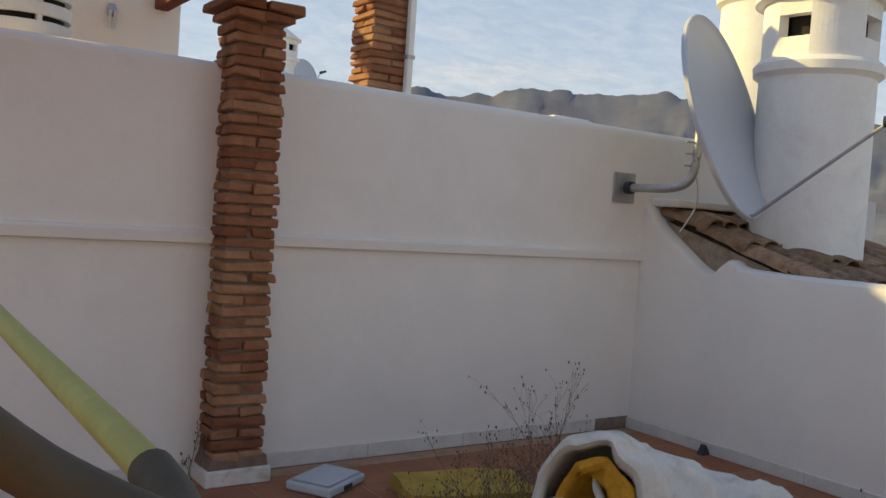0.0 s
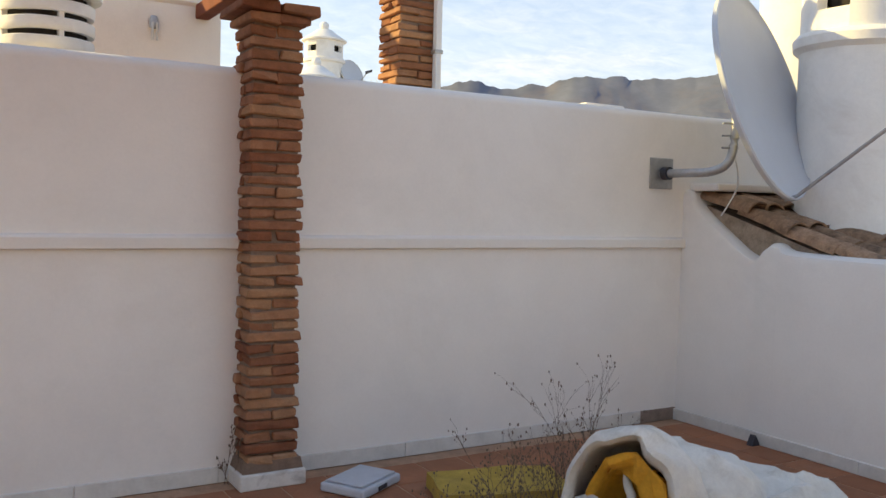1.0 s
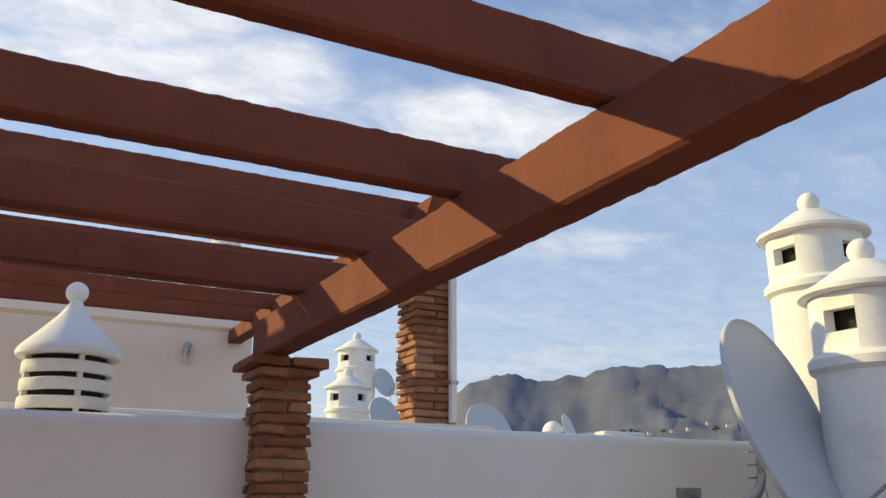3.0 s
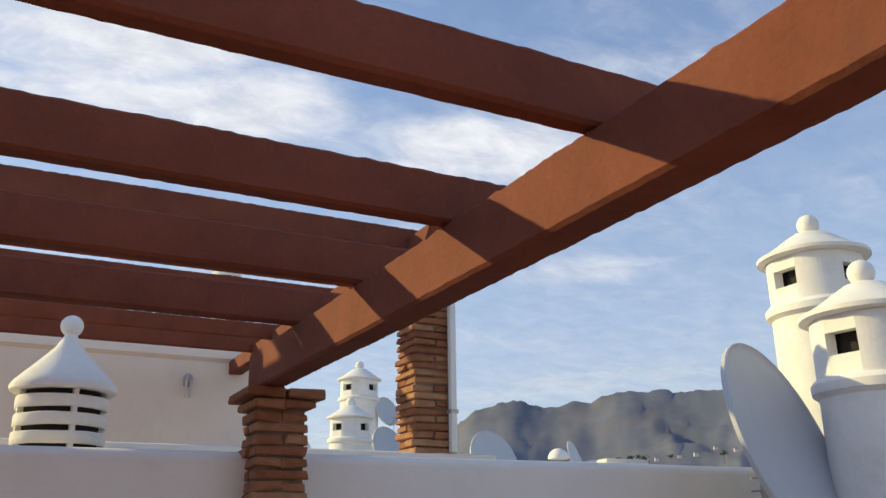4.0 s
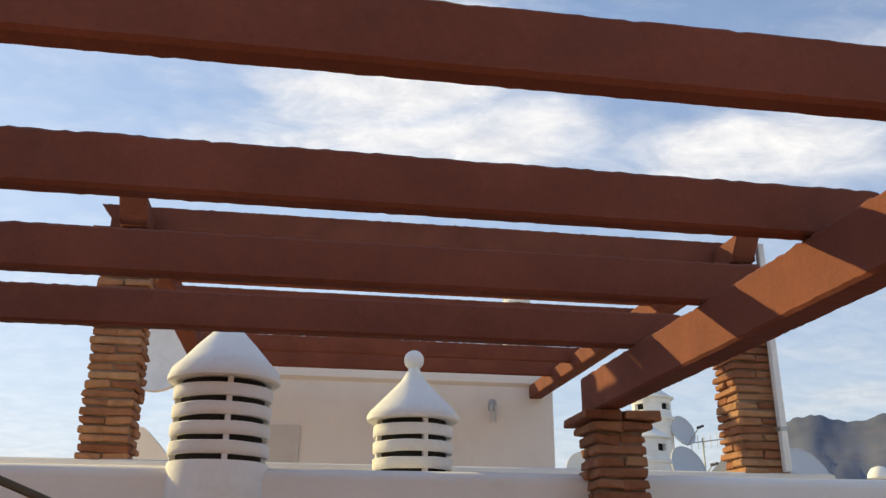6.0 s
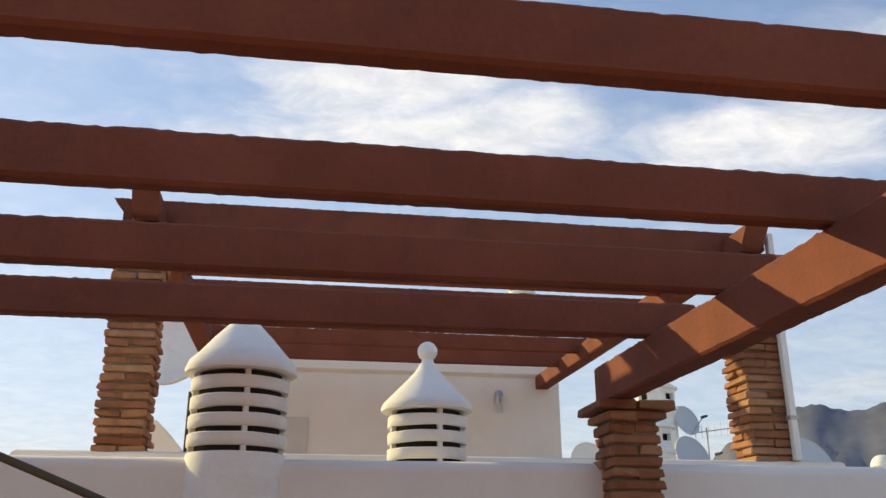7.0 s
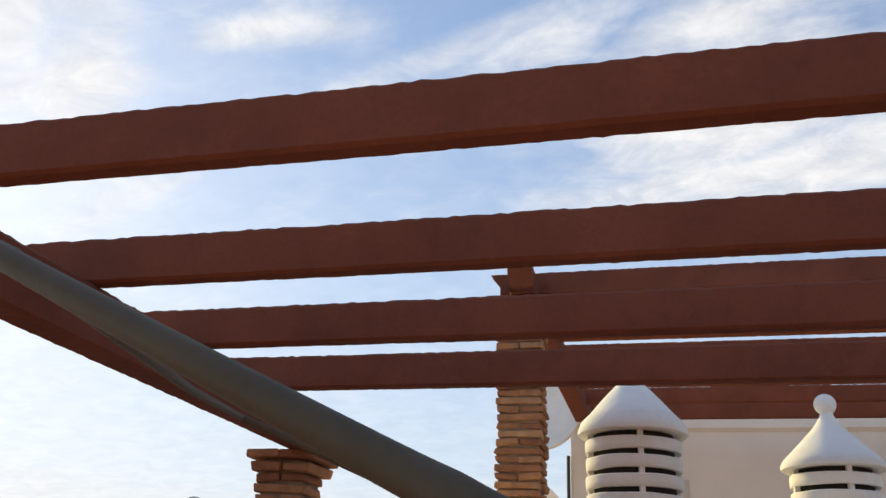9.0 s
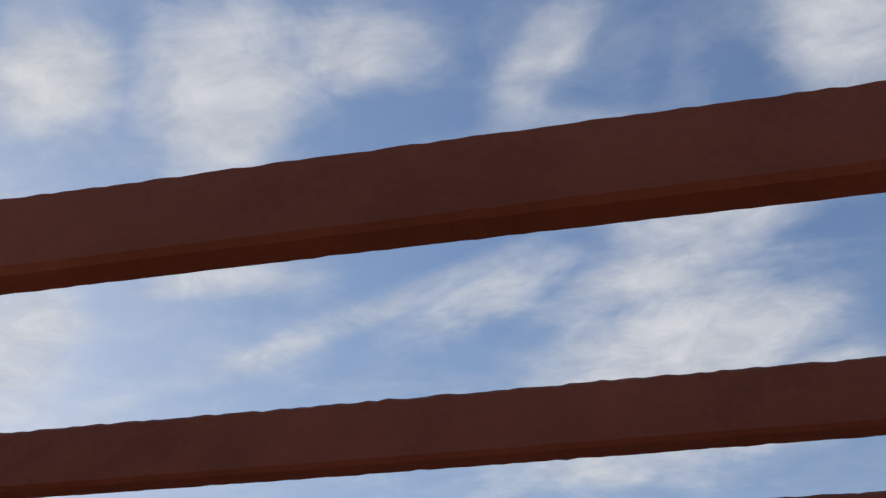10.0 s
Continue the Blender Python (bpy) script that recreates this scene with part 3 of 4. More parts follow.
pipe = thing("drainpipe", (3.352, 4.725, 2.065), "white plastic drainpipe fixed to a brick pier", "drainpipe")
bm = bmesh.new()
box(bm, (-0.022, -0.03, 0), (0.022, 0.02, 1.5), 0.008)
part("pipe", bm, PVC, pipe)
for z in (0.25, 1.15):
    bm = bmesh.new()
    box(bm, (-0.03, -0.034, z), (0.03, 0.03, z + 0.025), 0.003)
    part("clip", bm, GALV, pipe)


# ---- chimneys ----
def slatted_chimney(at, r, cap_r, rings, top, ball, label, foot):
    """A round white chimney with slits under a conical cap. z is measured from the cap's rim."""
    ch = thing("slatted_chimney", at, label, "chimney", "slatted chimneys")
    pitch, gap = 0.0835, 0.026
    for k in range(rings):
        z1 = -gap - k * pitch - 0.006
        bm = bmesh.new()
        lathe(bm, [(r - 0.03, z1 - 0.056), (r - 0.004, z1 - 0.0575), (r, z1 - 0.053), (r + 0.001, z1 - 0.03), (r, z1 - 0.004), (r - 0.004, z1), (r - 0.03, z1 - 0.001), (r - 0.03, z1 - 0.056)], 48)
        part("slat_ring", rough_up(bm, 0.0035, 7, k), LIMEWASH, ch, "", True)
    low = -gap - rings * pitch - 0.006
    for i in range(4):
        a = radians(-78 + 90 * i)
        bm = bmesh.new()
        box(bm, (-0.012, -0.014, low - 0.01), (0.012, 0.014, 0.0), 0.003, 1, pose((r - 0.022) * math.cos(a), (r - 0.022) * math.sin(a), 0, 0, 0, math.degrees(a) + 90))
        part("spacer", bm, LIMEWASH, ch)
    bm = bmesh.new()
    lathe(bm, [(0, low), (r - 0.03, low), (r - 0.004, low), (r, low - 0.006), (r * 1.03, low - 0.25), (r * 1.12, low - 0.9), (r * 1.12, foot), (0, foot)], 48)
    part("shaft", rough_up(bm, 0.003, 5), LIMEWASH, ch, "", True)
    # solid black core stands in for the shade behind the slits
    bm = bmesh.new()
    lathe(bm, [(0, -0.006), (r - 0.034, -0.006), (r - 0.034, low - 0.02), (0, low - 0.02)], 32)
    part("flue", bm, DARKINSIDE, ch, "black core that darkens the slits")
    bm = bmesh.new()
    lathe(bm, [(0, -0.004), (r - 0.02, -0.004), (cap_r - 0.012, -0.008), (cap_r, 0.0), (cap_r + 0.002, 0.018), (cap_r - 0.006, 0.034), *top], 56)
    part("cap", rough_up(bm, 0.003, 6, 4), LIMEWASH, ch, "conical white cap", True)
    if ball:
        bm = bmesh.new()
        bmesh.ops.create_uvsphere(bm, u_segments=24, v_segments=16, radius=ball[0], matrix=Matrix.Translation((0, 0, ball[1])))
        part("ball", bm, LIMEWASH, ch, "white ball finial", True)
    return ch


slatted_chimney((0.0, 3.75, 2.315), 0.223, 0.257, 4, [(0.245, 0.055), (0.20, 0.10), (0.14, 0.17), (0.075, 0.238), (0.07, 0.243), (0, 0.245)], None, "white round chimney with slits and a flat-topped conical cap", -2.315)
slatted_chimney((0.944, 4.2, 2.232), 0.208, 0.243, 4, [(0.225, 0.05), (0.17, 0.105), (0.11, 0.165), (0.065, 0.215), (0.035, 0.265), (0.028, 0.29), (0, 0.295)], (0.054, 0.327), "white round chimney with slits and a ball finial behind the parapet", -1.7)


def tower_chimney(at, r, rim_z, label, group, foot):
    """A tall round white chimney: shaft, moulded band, drum with four openings, conical cap and ball."""
    ch = thing("tower_chimney", at, label, "chimney", group)
    drum = r * 0.97
    band_z, k = rim_z - 0.42, r / 0.36
    wz0, wz1, half = rim_z - 0.235, rim_z - 0.10, radians(17)
    bm = bmesh.new()
    lathe(bm, [(0, foot), (r, foot), (r * 0.985, band_z - 0.05), (r * 1.0, band_z - 0.045), (r * 1.09, band_z - 0.02), (r * 1.10, band_z + 0.03), (r * 1.03, band_z + 0.06), (drum, band_z + 0.065), (0, band_z + 0.065)], 64)
    part("shaft", rough_up(bm, 0.006, 4), LIMEWASH, ch, "", True)
    # drum as sectors, so that the openings go through its wall
    bm = bmesh.new()
    n = 64
    inner = drum - 0.075
    def sector(a0, a1, z0, z1):
        v = [bm.verts.new((q * math.cos(a), q * math.sin(a), z)) for z in (z0, z1) for a in (a0, a1) for q in (drum, inner)]
        for f in ((0, 1, 5, 4), (2, 3, 7, 6), (0, 2, 6, 4), (1, 3, 7, 5), (0, 1, 3, 2), (4, 5, 7, 6)):
            bm.faces.new([v[i] for i in f])
    for i in range(4):
        c = radians(TURN_WIN) + i * math.pi / 2
        sector(c - half, c + half, band_z + 0.06, wz0)
        sector(c - half, c + half, wz1, rim_z)
        steps = 11
        a0, a1 = c + half, c + math.pi / 2 - half
        for s in range(steps):
            sector(a0 + (a1 - a0) * s / steps, a0 + (a1 - a0) * (s + 1) / steps, band_z + 0.06, rim_z)
    bmesh.ops.remove_doubles(bm, verts=bm.verts, dist=0.0005)
    part("drum", bm, LIMEWASH, ch, "drum with four smoke openings", True)
    # black core fills the drum, so that its openings look shaded
    bm = bmesh.new()
    lathe(bm, [(0, band_z + 0.07), (inner - 0.035, band_z + 0.07), (inner - 0.035, rim_z - 0.002), (0, rim_z - 0.002)], 32)
    part("flue", bm, DARKINSIDE, ch, "black core that darkens the openings")
    bm = bmesh.new()
    e = r * 1.14
    lathe(bm, [(0, rim_z + 0.001), (e - 0.02, rim_z + 0.001), (e, rim_z + 0.012), (e, rim_z + 0.04), (e - 0.03, rim_z + 0.052), (e * 0.74, rim_z + 0.10 * k), (e * 0.5, rim_z + 0.17 * k), (e * 0.3, rim_z + 0.225 * k), (0.06, rim_z + 0.245 * k), (0, rim_z + 0.247 * k)], 64)
    part("cap", rough_up(bm, 0.005, 4), LIMEWASH, ch, "conical white cap with a rim", True)
    bm = bmesh.new()
    bmesh.ops.create_uvsphere(bm, u_segments=28, v_segments=18, radius=0.083 * k, matrix=Matrix.Translation((0, 0, rim_z + 0.245 * k + 0.062)))
    part("ball", bm, LIMEWASH, ch, "white ball finial", True)
    return ch


TURN_WIN = 186
tower_chimney((5.33, 3.01, 0), 0.355, 2.765, "white tower chimney with openings and a ball finial beside roof tiles", "tower chimneys near the terrace", 0.6)
TURN_WIN = 179
tower_chimney((6.28, 4.085, 0), 0.37, 3.57, "tall white tower chimney with openings and a ball finial", "tower chimneys near the terrace", 0.6)
TURN_WIN = 206
tower_chimney((6.87, 15.46, 0), 0.40, 3.70, "far white tower chimney with a ball finial", "tower chimneys far off", 0.5)
TURN_WIN = 206
tower_chimney((7.77, 17.25, 0), 0.42, 4.78, "tall far white tower chimney with a ball finial", "tower chimneys far off", 0.5)

# chimney on the house roof
slatted_chimney((3.36, 11.4, 5.20), 0.20, 0.215, 3, [(0.2, 0.05), (0.1, 0.09), (0, 0.1)], None, "white slatted chimney on the neighbour's roof", -1.6)


# ---- satellite dishes ----
def satellite_dish(centre, normal, diameter, label, group, feed=True, mat=None):
    """A shallow offset dish with a rim; its bowl faces along normal."""
    d = thing("satellite_dish", centre, label, "satellite dish", group)
    nrm = Vector(normal).normalized()
    side = nrm.cross(Vector((0, 0, 1))).normalized()
    up = side.cross(nrm)
    m = Matrix((side, up, nrm)).transposed().to_4x4()
    r, deep = diameter / 2, diameter * 0.06
    bm = bmesh.new()
    lathe(bm, [(0, -deep)] + [(r * q, -deep * (1 - q * q)) for q in (0.2, 0.4, 0.6, 0.8, 0.93, 0.975)] + [(r, 0.012), (r * 1.012, 0.004), (r * 1.012, -0.02), (r * 0.97, -0.024)] + [(r * q, -deep * (1 - q * q) - 0.016) for q in (0.8, 0.5, 0.2)] + [(0, -deep - 0.016)], 56)
    bmesh.ops.transform(bm, matrix=m @ Matrix.Diagonal((0.93, 1, 1, 1)), verts=bm.verts)
    part("reflector", bm, mat or DISH, d, "", True)
    if feed:
        low = m @ Vector((0, -r * 0.98, 0.0))
        focus = m @ Vector((0, -r * 0.48, diameter * 0.66))
        bm = bmesh.new()
        tube(bm, [low - nrm * 0.05, low + nrm * 0.02, focus], 0.011, 8)
        part("feed_arm", bm, GALV, d, "thin steel feed arm")
        bm = bmesh.new()
        back = (focus - (m @ Vector((0, -0.05, -deep)))).normalized()
        tube(bm, [focus - back * 0.03, focus + back * 0.04, focus + back * 0.05, focus + back * 0.13], 0.032, 14, taper=0.75)
        part("receiver", bm, DARKMETAL, d, "dark receiver head")
        bm = bmesh.new()
        box(bm, (-0.09, -0.10, -deep - 0.09), (0.09, 0.10, -deep - 0.017), 0.01, 1, m)
        part("back_bracket", bm, GALV, d, "galvanised bracket behind the bowl")
    return d


DISH_C = Vector((4.60, 3.10, 2.0))
satellite_dish(DISH_C, (0.31, -0.90, 0.30), 1.25, "large pale grey satellite dish on a steel wall bracket", "satellite dish near the terrace")
satellite_dish((8.33, 17.0, 4.13), (0.3, -0.9, 0.35), 0.66, "grey satellite dish beside far chimneys", "satellite dishes far off")
satellite_dish((7.93, 16.0, 3.26), (0.3, -0.9, 0.35), 0.9, "grey satellite dish beside far chimneys", "satellite dishes far off")
satellite_dish((10.9, 16.8, 3.1), (0.2, -0.95, 0.3), 1.5, "grey satellite dish seen over the parapet", "satellite dishes far off", False)
satellite_dish((13.6, 17.4, 3.2), (0.6, -0.75, 0.3), 1.1, "small white satellite dish seen over the parapet", "satellite dishes far off")
satellite_dish((6.7, 18.4, 3.2), (0.3, -0.9, 0.3), 1.3, "grey satellite dish beyond the house corner", "satellite dishes far off", False)
satellite_dish((-1.07, 8.9, 3.56), (-0.35, -0.85, 0.3), 0.86, "cream satellite dish beside the neighbour's house", "satellite dish beside the house", False, LIMEWASH)
satellite_dish((-10.49, 18.0, 3.38), (0.2, -0.95, 0.2), 0.68, "grey satellite dish on a far terrace", "satellite dishes on far terraces", False)
satellite_dish((-11.0, 18.2, 3.33), (0.5, -0.8, 0.2), 0.7, "pale satellite dish on a far terrace", "satellite dishes on far terraces", False)
satellite_dish((-13.5, 19.0, 3.4), (0.4, -0.85, 0.3), 0.7, "grey satellite dish on a far terrace", "satellite dishes on far terraces", False)
tagged(part("far_terrace_block", box(bmesh.new(), (-16, 17.4, -9), (-8.6, 22, 3.30)), FARWHITE), "low white terrace block beyond the parapet", "building")
for x, z in ((-9.66, 0.16), (-9.55, 0.24), (-9.15, 0.14)):
    pot = part("chimney_pot", lathe(bmesh.new(), [(0, 0), (0.07, 0), (0.06, z * 0.7), (0.085, z * 0.75), (0.085, z), (0, z)], 14), ROOFTILE, None, "", True)
    pot.location = (x, 18.0, 3.30)
    tagged(pot, "small dark chimney pot on a far terrace", "chimney pot", "chimney pots on far terraces")


def tv_antenna(at):
    """A mast with a boom and cross rods."""
    a = thing("tv_antenna", at, "thin metal television antenna beside far chimneys", "antenna")
    part("mast", tube(bmesh.new(), [(0, 0, -1.4), (0, 0, 0.12)], 0.018, 8), GALV, a)
    part("boom", tube(bmesh.new(), [(-0.35, 0, 0.0), (0.75, 0.2, 0.16)], 0.012, 6), GALV, a)
    for q in range(7):
        x = -0.25 + 0.16 * q
        y, z = 0.2 * (x + 0.35) / 1.1, 0.16 * (x + 0.35) / 1.1
        part("rod", tube(bmesh.new(), [(x, y, z - 0.14), (x, y, z + 0.14)], 0.007, 5), GALV, a)


tv_antenna((8.75, 17.0, 3.86))

mount = thing("dish_bracket", (4.36, WALL_Y, 1.55), "galvanised wall bracket with a bent pipe holding the dish", "wall bracket")
bm = bmesh.new()
box(bm, (-0.095, -0.012, -0.095), (0.095, -0.001, 0.095), 0.003, 1)
part("wall_plate", bm, GALV, mount, "square steel wall plate")
bm = bmesh.new()
tube(bm, smooth_path([(0, 0, 0), (0.01, -0.2, 0.0), (0.04, -0.36, 0.005), (0.085, -0.44, 0.05), (0.115, -0.46, 0.16), (0.13, -0.46, 0.42)], 6), 0.026, 14)
part("pipe", bm, GALV, mount, "bent steel pipe", True)
bm = bmesh.new()
tube(bm, [(0.001, -0.03, 0), (0.003, -0.075, 0)], 0.04, 14)
part("collar", bm, DARKMETAL, mount)
for s in range(3):
    bm = bmesh.new()
    tube(bm, [(0.03, -0.45, 0.14 + 0.07 * s), (0.15, -0.46, 0.145 + 0.07 * s)], 0.006, 6)
    part("bolt", bm, GALV, mount)
cable = thing("cable", (4.44, 3.22, 1.6), "thin white aerial cable looping from the dish", "cable")
bm = bmesh.new()
tube(bm, smooth_path([(0, 0, 0.1), (0.10, 0.02, 0.02), (0.17, 0.06, -0.12), (0.16, 0.12, -0.24), (0.20, 0.2, -0.30)], 8), 0.005, 6)
part("lead", bm, PVC, cable)


# ---- tiled roof beyond the low wall ----
roof = thing("tile_roof", (4.66, 3.6, 1.40), "weathered barrel roof tiles in a mortar bed", "tiled roof")
bm = bmesh.new()
prism(bm, [(-1.5, -0.49), (0.05, -0.01), (0.05, -0.6), (-1.5, -0.9)], 0.0, 1.7, "x")
part("roof_bed", bm, TILEBED, roof, "pale crumbling mortar bed")


def barrel_tile(length, r0, r1, seed):
    bm = bmesh.new()
    rows = []
    for i in range(5):
        s = i / 4
        r = r0 + (r1 - r0) * s
        rows.append([[bm.verts.new(((q) * math.cos(math.pi * k / 8), -length * s, q * math.sin(math.pi * k / 8) * 0.75)) for k in range(9)] for q in (r, r - 0.014)])
    for a, b in zip(rows, rows[1:]):
        for k in range(8):
            bm.faces.new((a[0][k], a[0][k + 1], b[0][k + 1], b[0][k]))
            bm.faces.new((a[1][k], b[1][k], b[1][k + 1], a[1][k + 1]))
        for k in (0, 8):
            bm.faces.new((a[0][k], b[0][k], b[1][k], a[1][k]))
    for e in (rows[0], rows[-1]):
        for k in range(8):
            bm.faces.new((e[0][k], e[1][k], e[1][k + 1], e[0][k + 1]))
    rough_up(bm, 0.008, 8, seed)
    return mesh_of("roof_tile", bm, ROOFTILE, True)


tiles = [barrel_tile(0.40, 0.075, 0.092, k) for k in range(4)]
rnd = random.Random(4)
for i in range(10):
    for j in range(5):
        o = new("roof_tile", rnd.choice(tiles))
        o.parent = roof
        y = -0.30 * j
        o.location = (0.06 + 0.165 * i + rnd.uniform(-0.012, 0.012), y + rnd.uniform(-0.02, 0.02), 0.012 + y * 0.31 + rnd.uniform(-0.008, 0.012))
        o.rotation_euler = (radians(15) + rnd.uniform(-0.05, 0.05), rnd.uniform(-0.08, 0.08), rnd.uniform(-0.06, 0.06))
bm = bmesh.new()
box(bm, (4.60, 3.42, 1.45), (5.3, 3.655, 1.50), 0.012)
tagged(part("coping_slab", rough_up(bm, 0.006, 5), STUCCO), "white rendered coping slab above the roof tiles", "coping slab")


# ---- bent tube frame close to the camera ----
frame_thing = thing("lounger_frame", (0.43, 1.0, 0.0), "olive-grey bent steel tube frame of a garden lounger", "lounger frame")


def frame_tube(name, pts, r=0.0105, mat=None):
    bm = bmesh.new()
    tube(bm, [Vector(p) - frame_thing.location for p in pts], r, 16)
    return part(name, bm, mat or TUBE, frame_thing, "", True)


NEAR = [(0.430, 0.16, 1.173), (0.430, 0.12, 1.167), (0.415, 0.096, 1.171), (0.360, 0.09, 1.207), (0.31, 0.02, 1.27), (0.24, -0.09, 1.40), (0.165, -0.145, 1.50), (0.09, -0.126, 1.543), (0.04, -0.102, 1.567), (-0.15, -0.028, 1.658), (-0.335, 0.047, 1.748), (-0.357, 0.062, 1.760), (-0.367, 0.09, 1.766)]
FAR = [(0.425, 1.86, 1.36), (0.3, 1.96, 1.44), (0.1, 1.96, 1.53), (-0.21, 1.95, 1.666), (-0.6, 1.88, 1.825), (-0.87, 1.82, 1.935), (-1.02, 1.78, 1.995)]
frame_tube("near_rail", smooth_path(NEAR, 6))
frame_tube("far_rail", smooth_path(FAR, 6))
# lower bar is the same steel tube, with its sunlit look painted on
frame_tube("lower_bar", smooth_path([NEAR[0], (0.425, 0.9, 1.19), (0.425, 1.5, 1.26), FAR[0]], 6), 0.0088, SUNLIT_TUBE)
frame_tube("upper_bar", [NEAR[-1], (-0.70, 0.95, 1.87), FAR[-1]], 0.0085)
for y, z in ((0.9, 1.19), (1.5, 1.26)):
    frame_tube("leg", smooth_path([(0.425, y, z), (0.44, y, 0.6), (0.5, y, 0.012)], 4))


# ---- things on the terrace floor ----
tray = thing("plastic_tray", (2.193, 3.315, 0.0), "pale grey plastic tray lying on the floor beside the pier", "tray")
bm = bmesh.new()
box(bm, (-0.16, -0.12, 0.002), (0.16, 0.12, 0.045), 0.012)
bmesh.ops.rotate(bm, cent=(0, 0, 0), matrix=Matrix.Rotation(radians(31), 3, "Z"), verts=bm.verts)
part("body", bm, PLASTICGREY, tray)
bm = bmesh.new()
box(bm, (-0.14, -0.10, 0.046), (0.14, 0.10, 0.056), 0.006)
bmesh.ops.rotate(bm, cent=(0, 0, 0), matrix=Matrix.Rotation(radians(31), 3, "Z"), verts=bm.verts)
part("lid", bm, PLASTICGREY, tray)
bm = bmesh.new()
box(bm, (-0.04, -0.126, 0.012), (0.03, -0.1205, 0.034), 0.002, 1)
bmesh.ops.rotate(bm, cent=(0, 0, 0), matrix=Matrix.Rotation(radians(31), 3, "Z"), verts=bm.verts)
part("slot", bm, DARKMETAL, tray, "dark slot in the side")

bm = bmesh.new()
for v in bmesh.ops.create_grid(bm, x_segments=24, y_segments=12, size=0.5)["verts"]:
    v.co.x *= 0.60
    v.co.y *= 0.36
ext = bmesh.ops.extrude_face_region(bm, geom=list(bm.faces))["geom"]
for v in ext:
    if isinstance(v, bmesh.types.BMVert):
        v.co.z += 0.07
rough_up(bm, 0.012, 6)
ob = part("foam_slab", bm, FOAM, None, "", True)
ob.matrix_basis = pose(2.69, 2.90, 0.012, 0, 0, -17)
tagged(ob, "dirty yellow foam slab lying on the floor tiles", "foam slab")


def folded_mattress():
    """A thick white cover rolled over into an arch that opens at one end, with a flap of cloth before the opening."""
    mt = thing("folded_mattress", (2.58, 1.99, 0.0), "dirty white mattress folded over with orange-yellow lining showing", "mattress")

    def spine(u, length):
        # the fold opens towards the middle of the terrace and then bends along the floor
        x = y = 0.0
        for i in range(12):
            a = radians(36 - 50 * min(1, (i + 0.5) / 12 * u * 2.2))
            x, y = x + math.cos(a) * length * u / 12, y + math.sin(a) * length * u / 12
        return x, y, radians(36 - 50 * min(1, u * 2.2))

    def sheet(w, h, thick, length, start, squash, mat, name, label, lean):
        bm = bmesh.new()
        n, m = 32, 30
        rows = []
        for i in range(m + 1):
            u = (i / m) ** 1.25
            cx, cy, a = spine(u, length)
            lip = (0.5, 0.2, 0.06)[i] if i < 3 else 0.0
            f = 1 - squash * u ** 1.2
            row = []
            for side in (0, 1):
                for k in range(n + 1):
                    s = k / n if side == 0 else 1 - k / n
                    t = thick * (0.65 + 0.6 * noise.noise(Vector((s * 3, u * 3, w))) ** 2 + 0.35 * s)
                    cut = t * lip if side == 0 else t * (1 - lip)
                    b = math.pi * s
                    across = -math.cos(b) * (w - cut) * (1 + 0.10 * math.sin(b) + 0.15 * u) + lean * math.sin(b)
                    z = math.sin(b) ** 0.78 * (h - cut) * f
                    wob = (abs(math.sin(u * 8.5)) ** 0.5 - 0.8) * 0.045 * min(1, 3 * u) + noise.noise(Vector((u * 5, s * 5, side * 0.3 + w))) * 0.03 + noise.noise(Vector((u * 11, s * 10, w))) * 0.022
                    along = start + 0.05 * z + wob * 0.6 + 0.02 * math.sin(b * 3)
                    across += wob
                    row.append(bm.verts.new((cx + along * math.cos(a) + across * math.sin(a), cy + along * math.sin(a) - across * math.cos(a), max(0.004 + 0.002 * side, z + wob * (z > 0.03)))))
            rows.append(row)
        k = len(rows[0])
        for a, b in zip(rows, rows[1:]):
            for j in range(k):
                bm.faces.new((a[j], a[(j + 1) % k], b[(j + 1) % k], b[j]))
        half = n + 1
        for e in (rows[0], rows[-1]):
            for j in range(n):
                bm.faces.new((e[j], e[j + 1], e[2 * half - 2 - j], e[2 * half - 1 - j]))
        return part(name, bm, mat, mt, label, True)
    sheet(0.255, 0.55, 0.06, 0.95, -0.03, 0.55, CLOTH, "cover", "", 0.0)
    sheet(0.165, 0.455, 0.045, 0.16, -0.015, 0.25, ORANGE, "lining", "orange-yellow lining", 0.0)

    # flap of cloth hanging out of the opening down to the floor
    bm = bmesh.new()
    n = 30
    grid = []
    c, s = math.cos(radians(36)), math.sin(radians(36))
    for i in range(n + 1):
        row = []
        p = i / n
        across = -0.38 + 0.66 * p
        rise = 0.22 - 0.15 * max(0, p - 0.45) / 0.55 + 0.06 * math.exp(-((p - 0.42) / 0.12) ** 2) - 0.13 * max(0, 0.3 - p) / 0.3
        for k in range(n + 1):
            q = k / n
            fold = (abs(math.sin(p * 9 + 2.0 * q)) - 0.6) * 0.045 + 0.05 * noise.noise(Vector((p * 4, q * 3, 4.0))) + 0.02 * noise.noise(Vector((p * 11, q * 9, 1.0)))
            out = -0.07 - 0.13 * (1 - q) ** 1.3 * (0.5 + math.sin(math.pi * p)) - 0.05 * math.sin(math.pi * q) + fold + 0.10 * max(0, q - 0.85) / 0.15
            z = max(0.005, rise * (1 - (1 - q) ** 1.4) + 0.4 * fold * q)
            row.append(bm.verts.new((out * c + across * s, out * s - across * c, z)))
        grid.append(row)
    for a, b in zip(grid, grid[1:]):
        for k in range(n):
            bm.faces.new((a[k], a[k + 1], b[k + 1], b[k]))
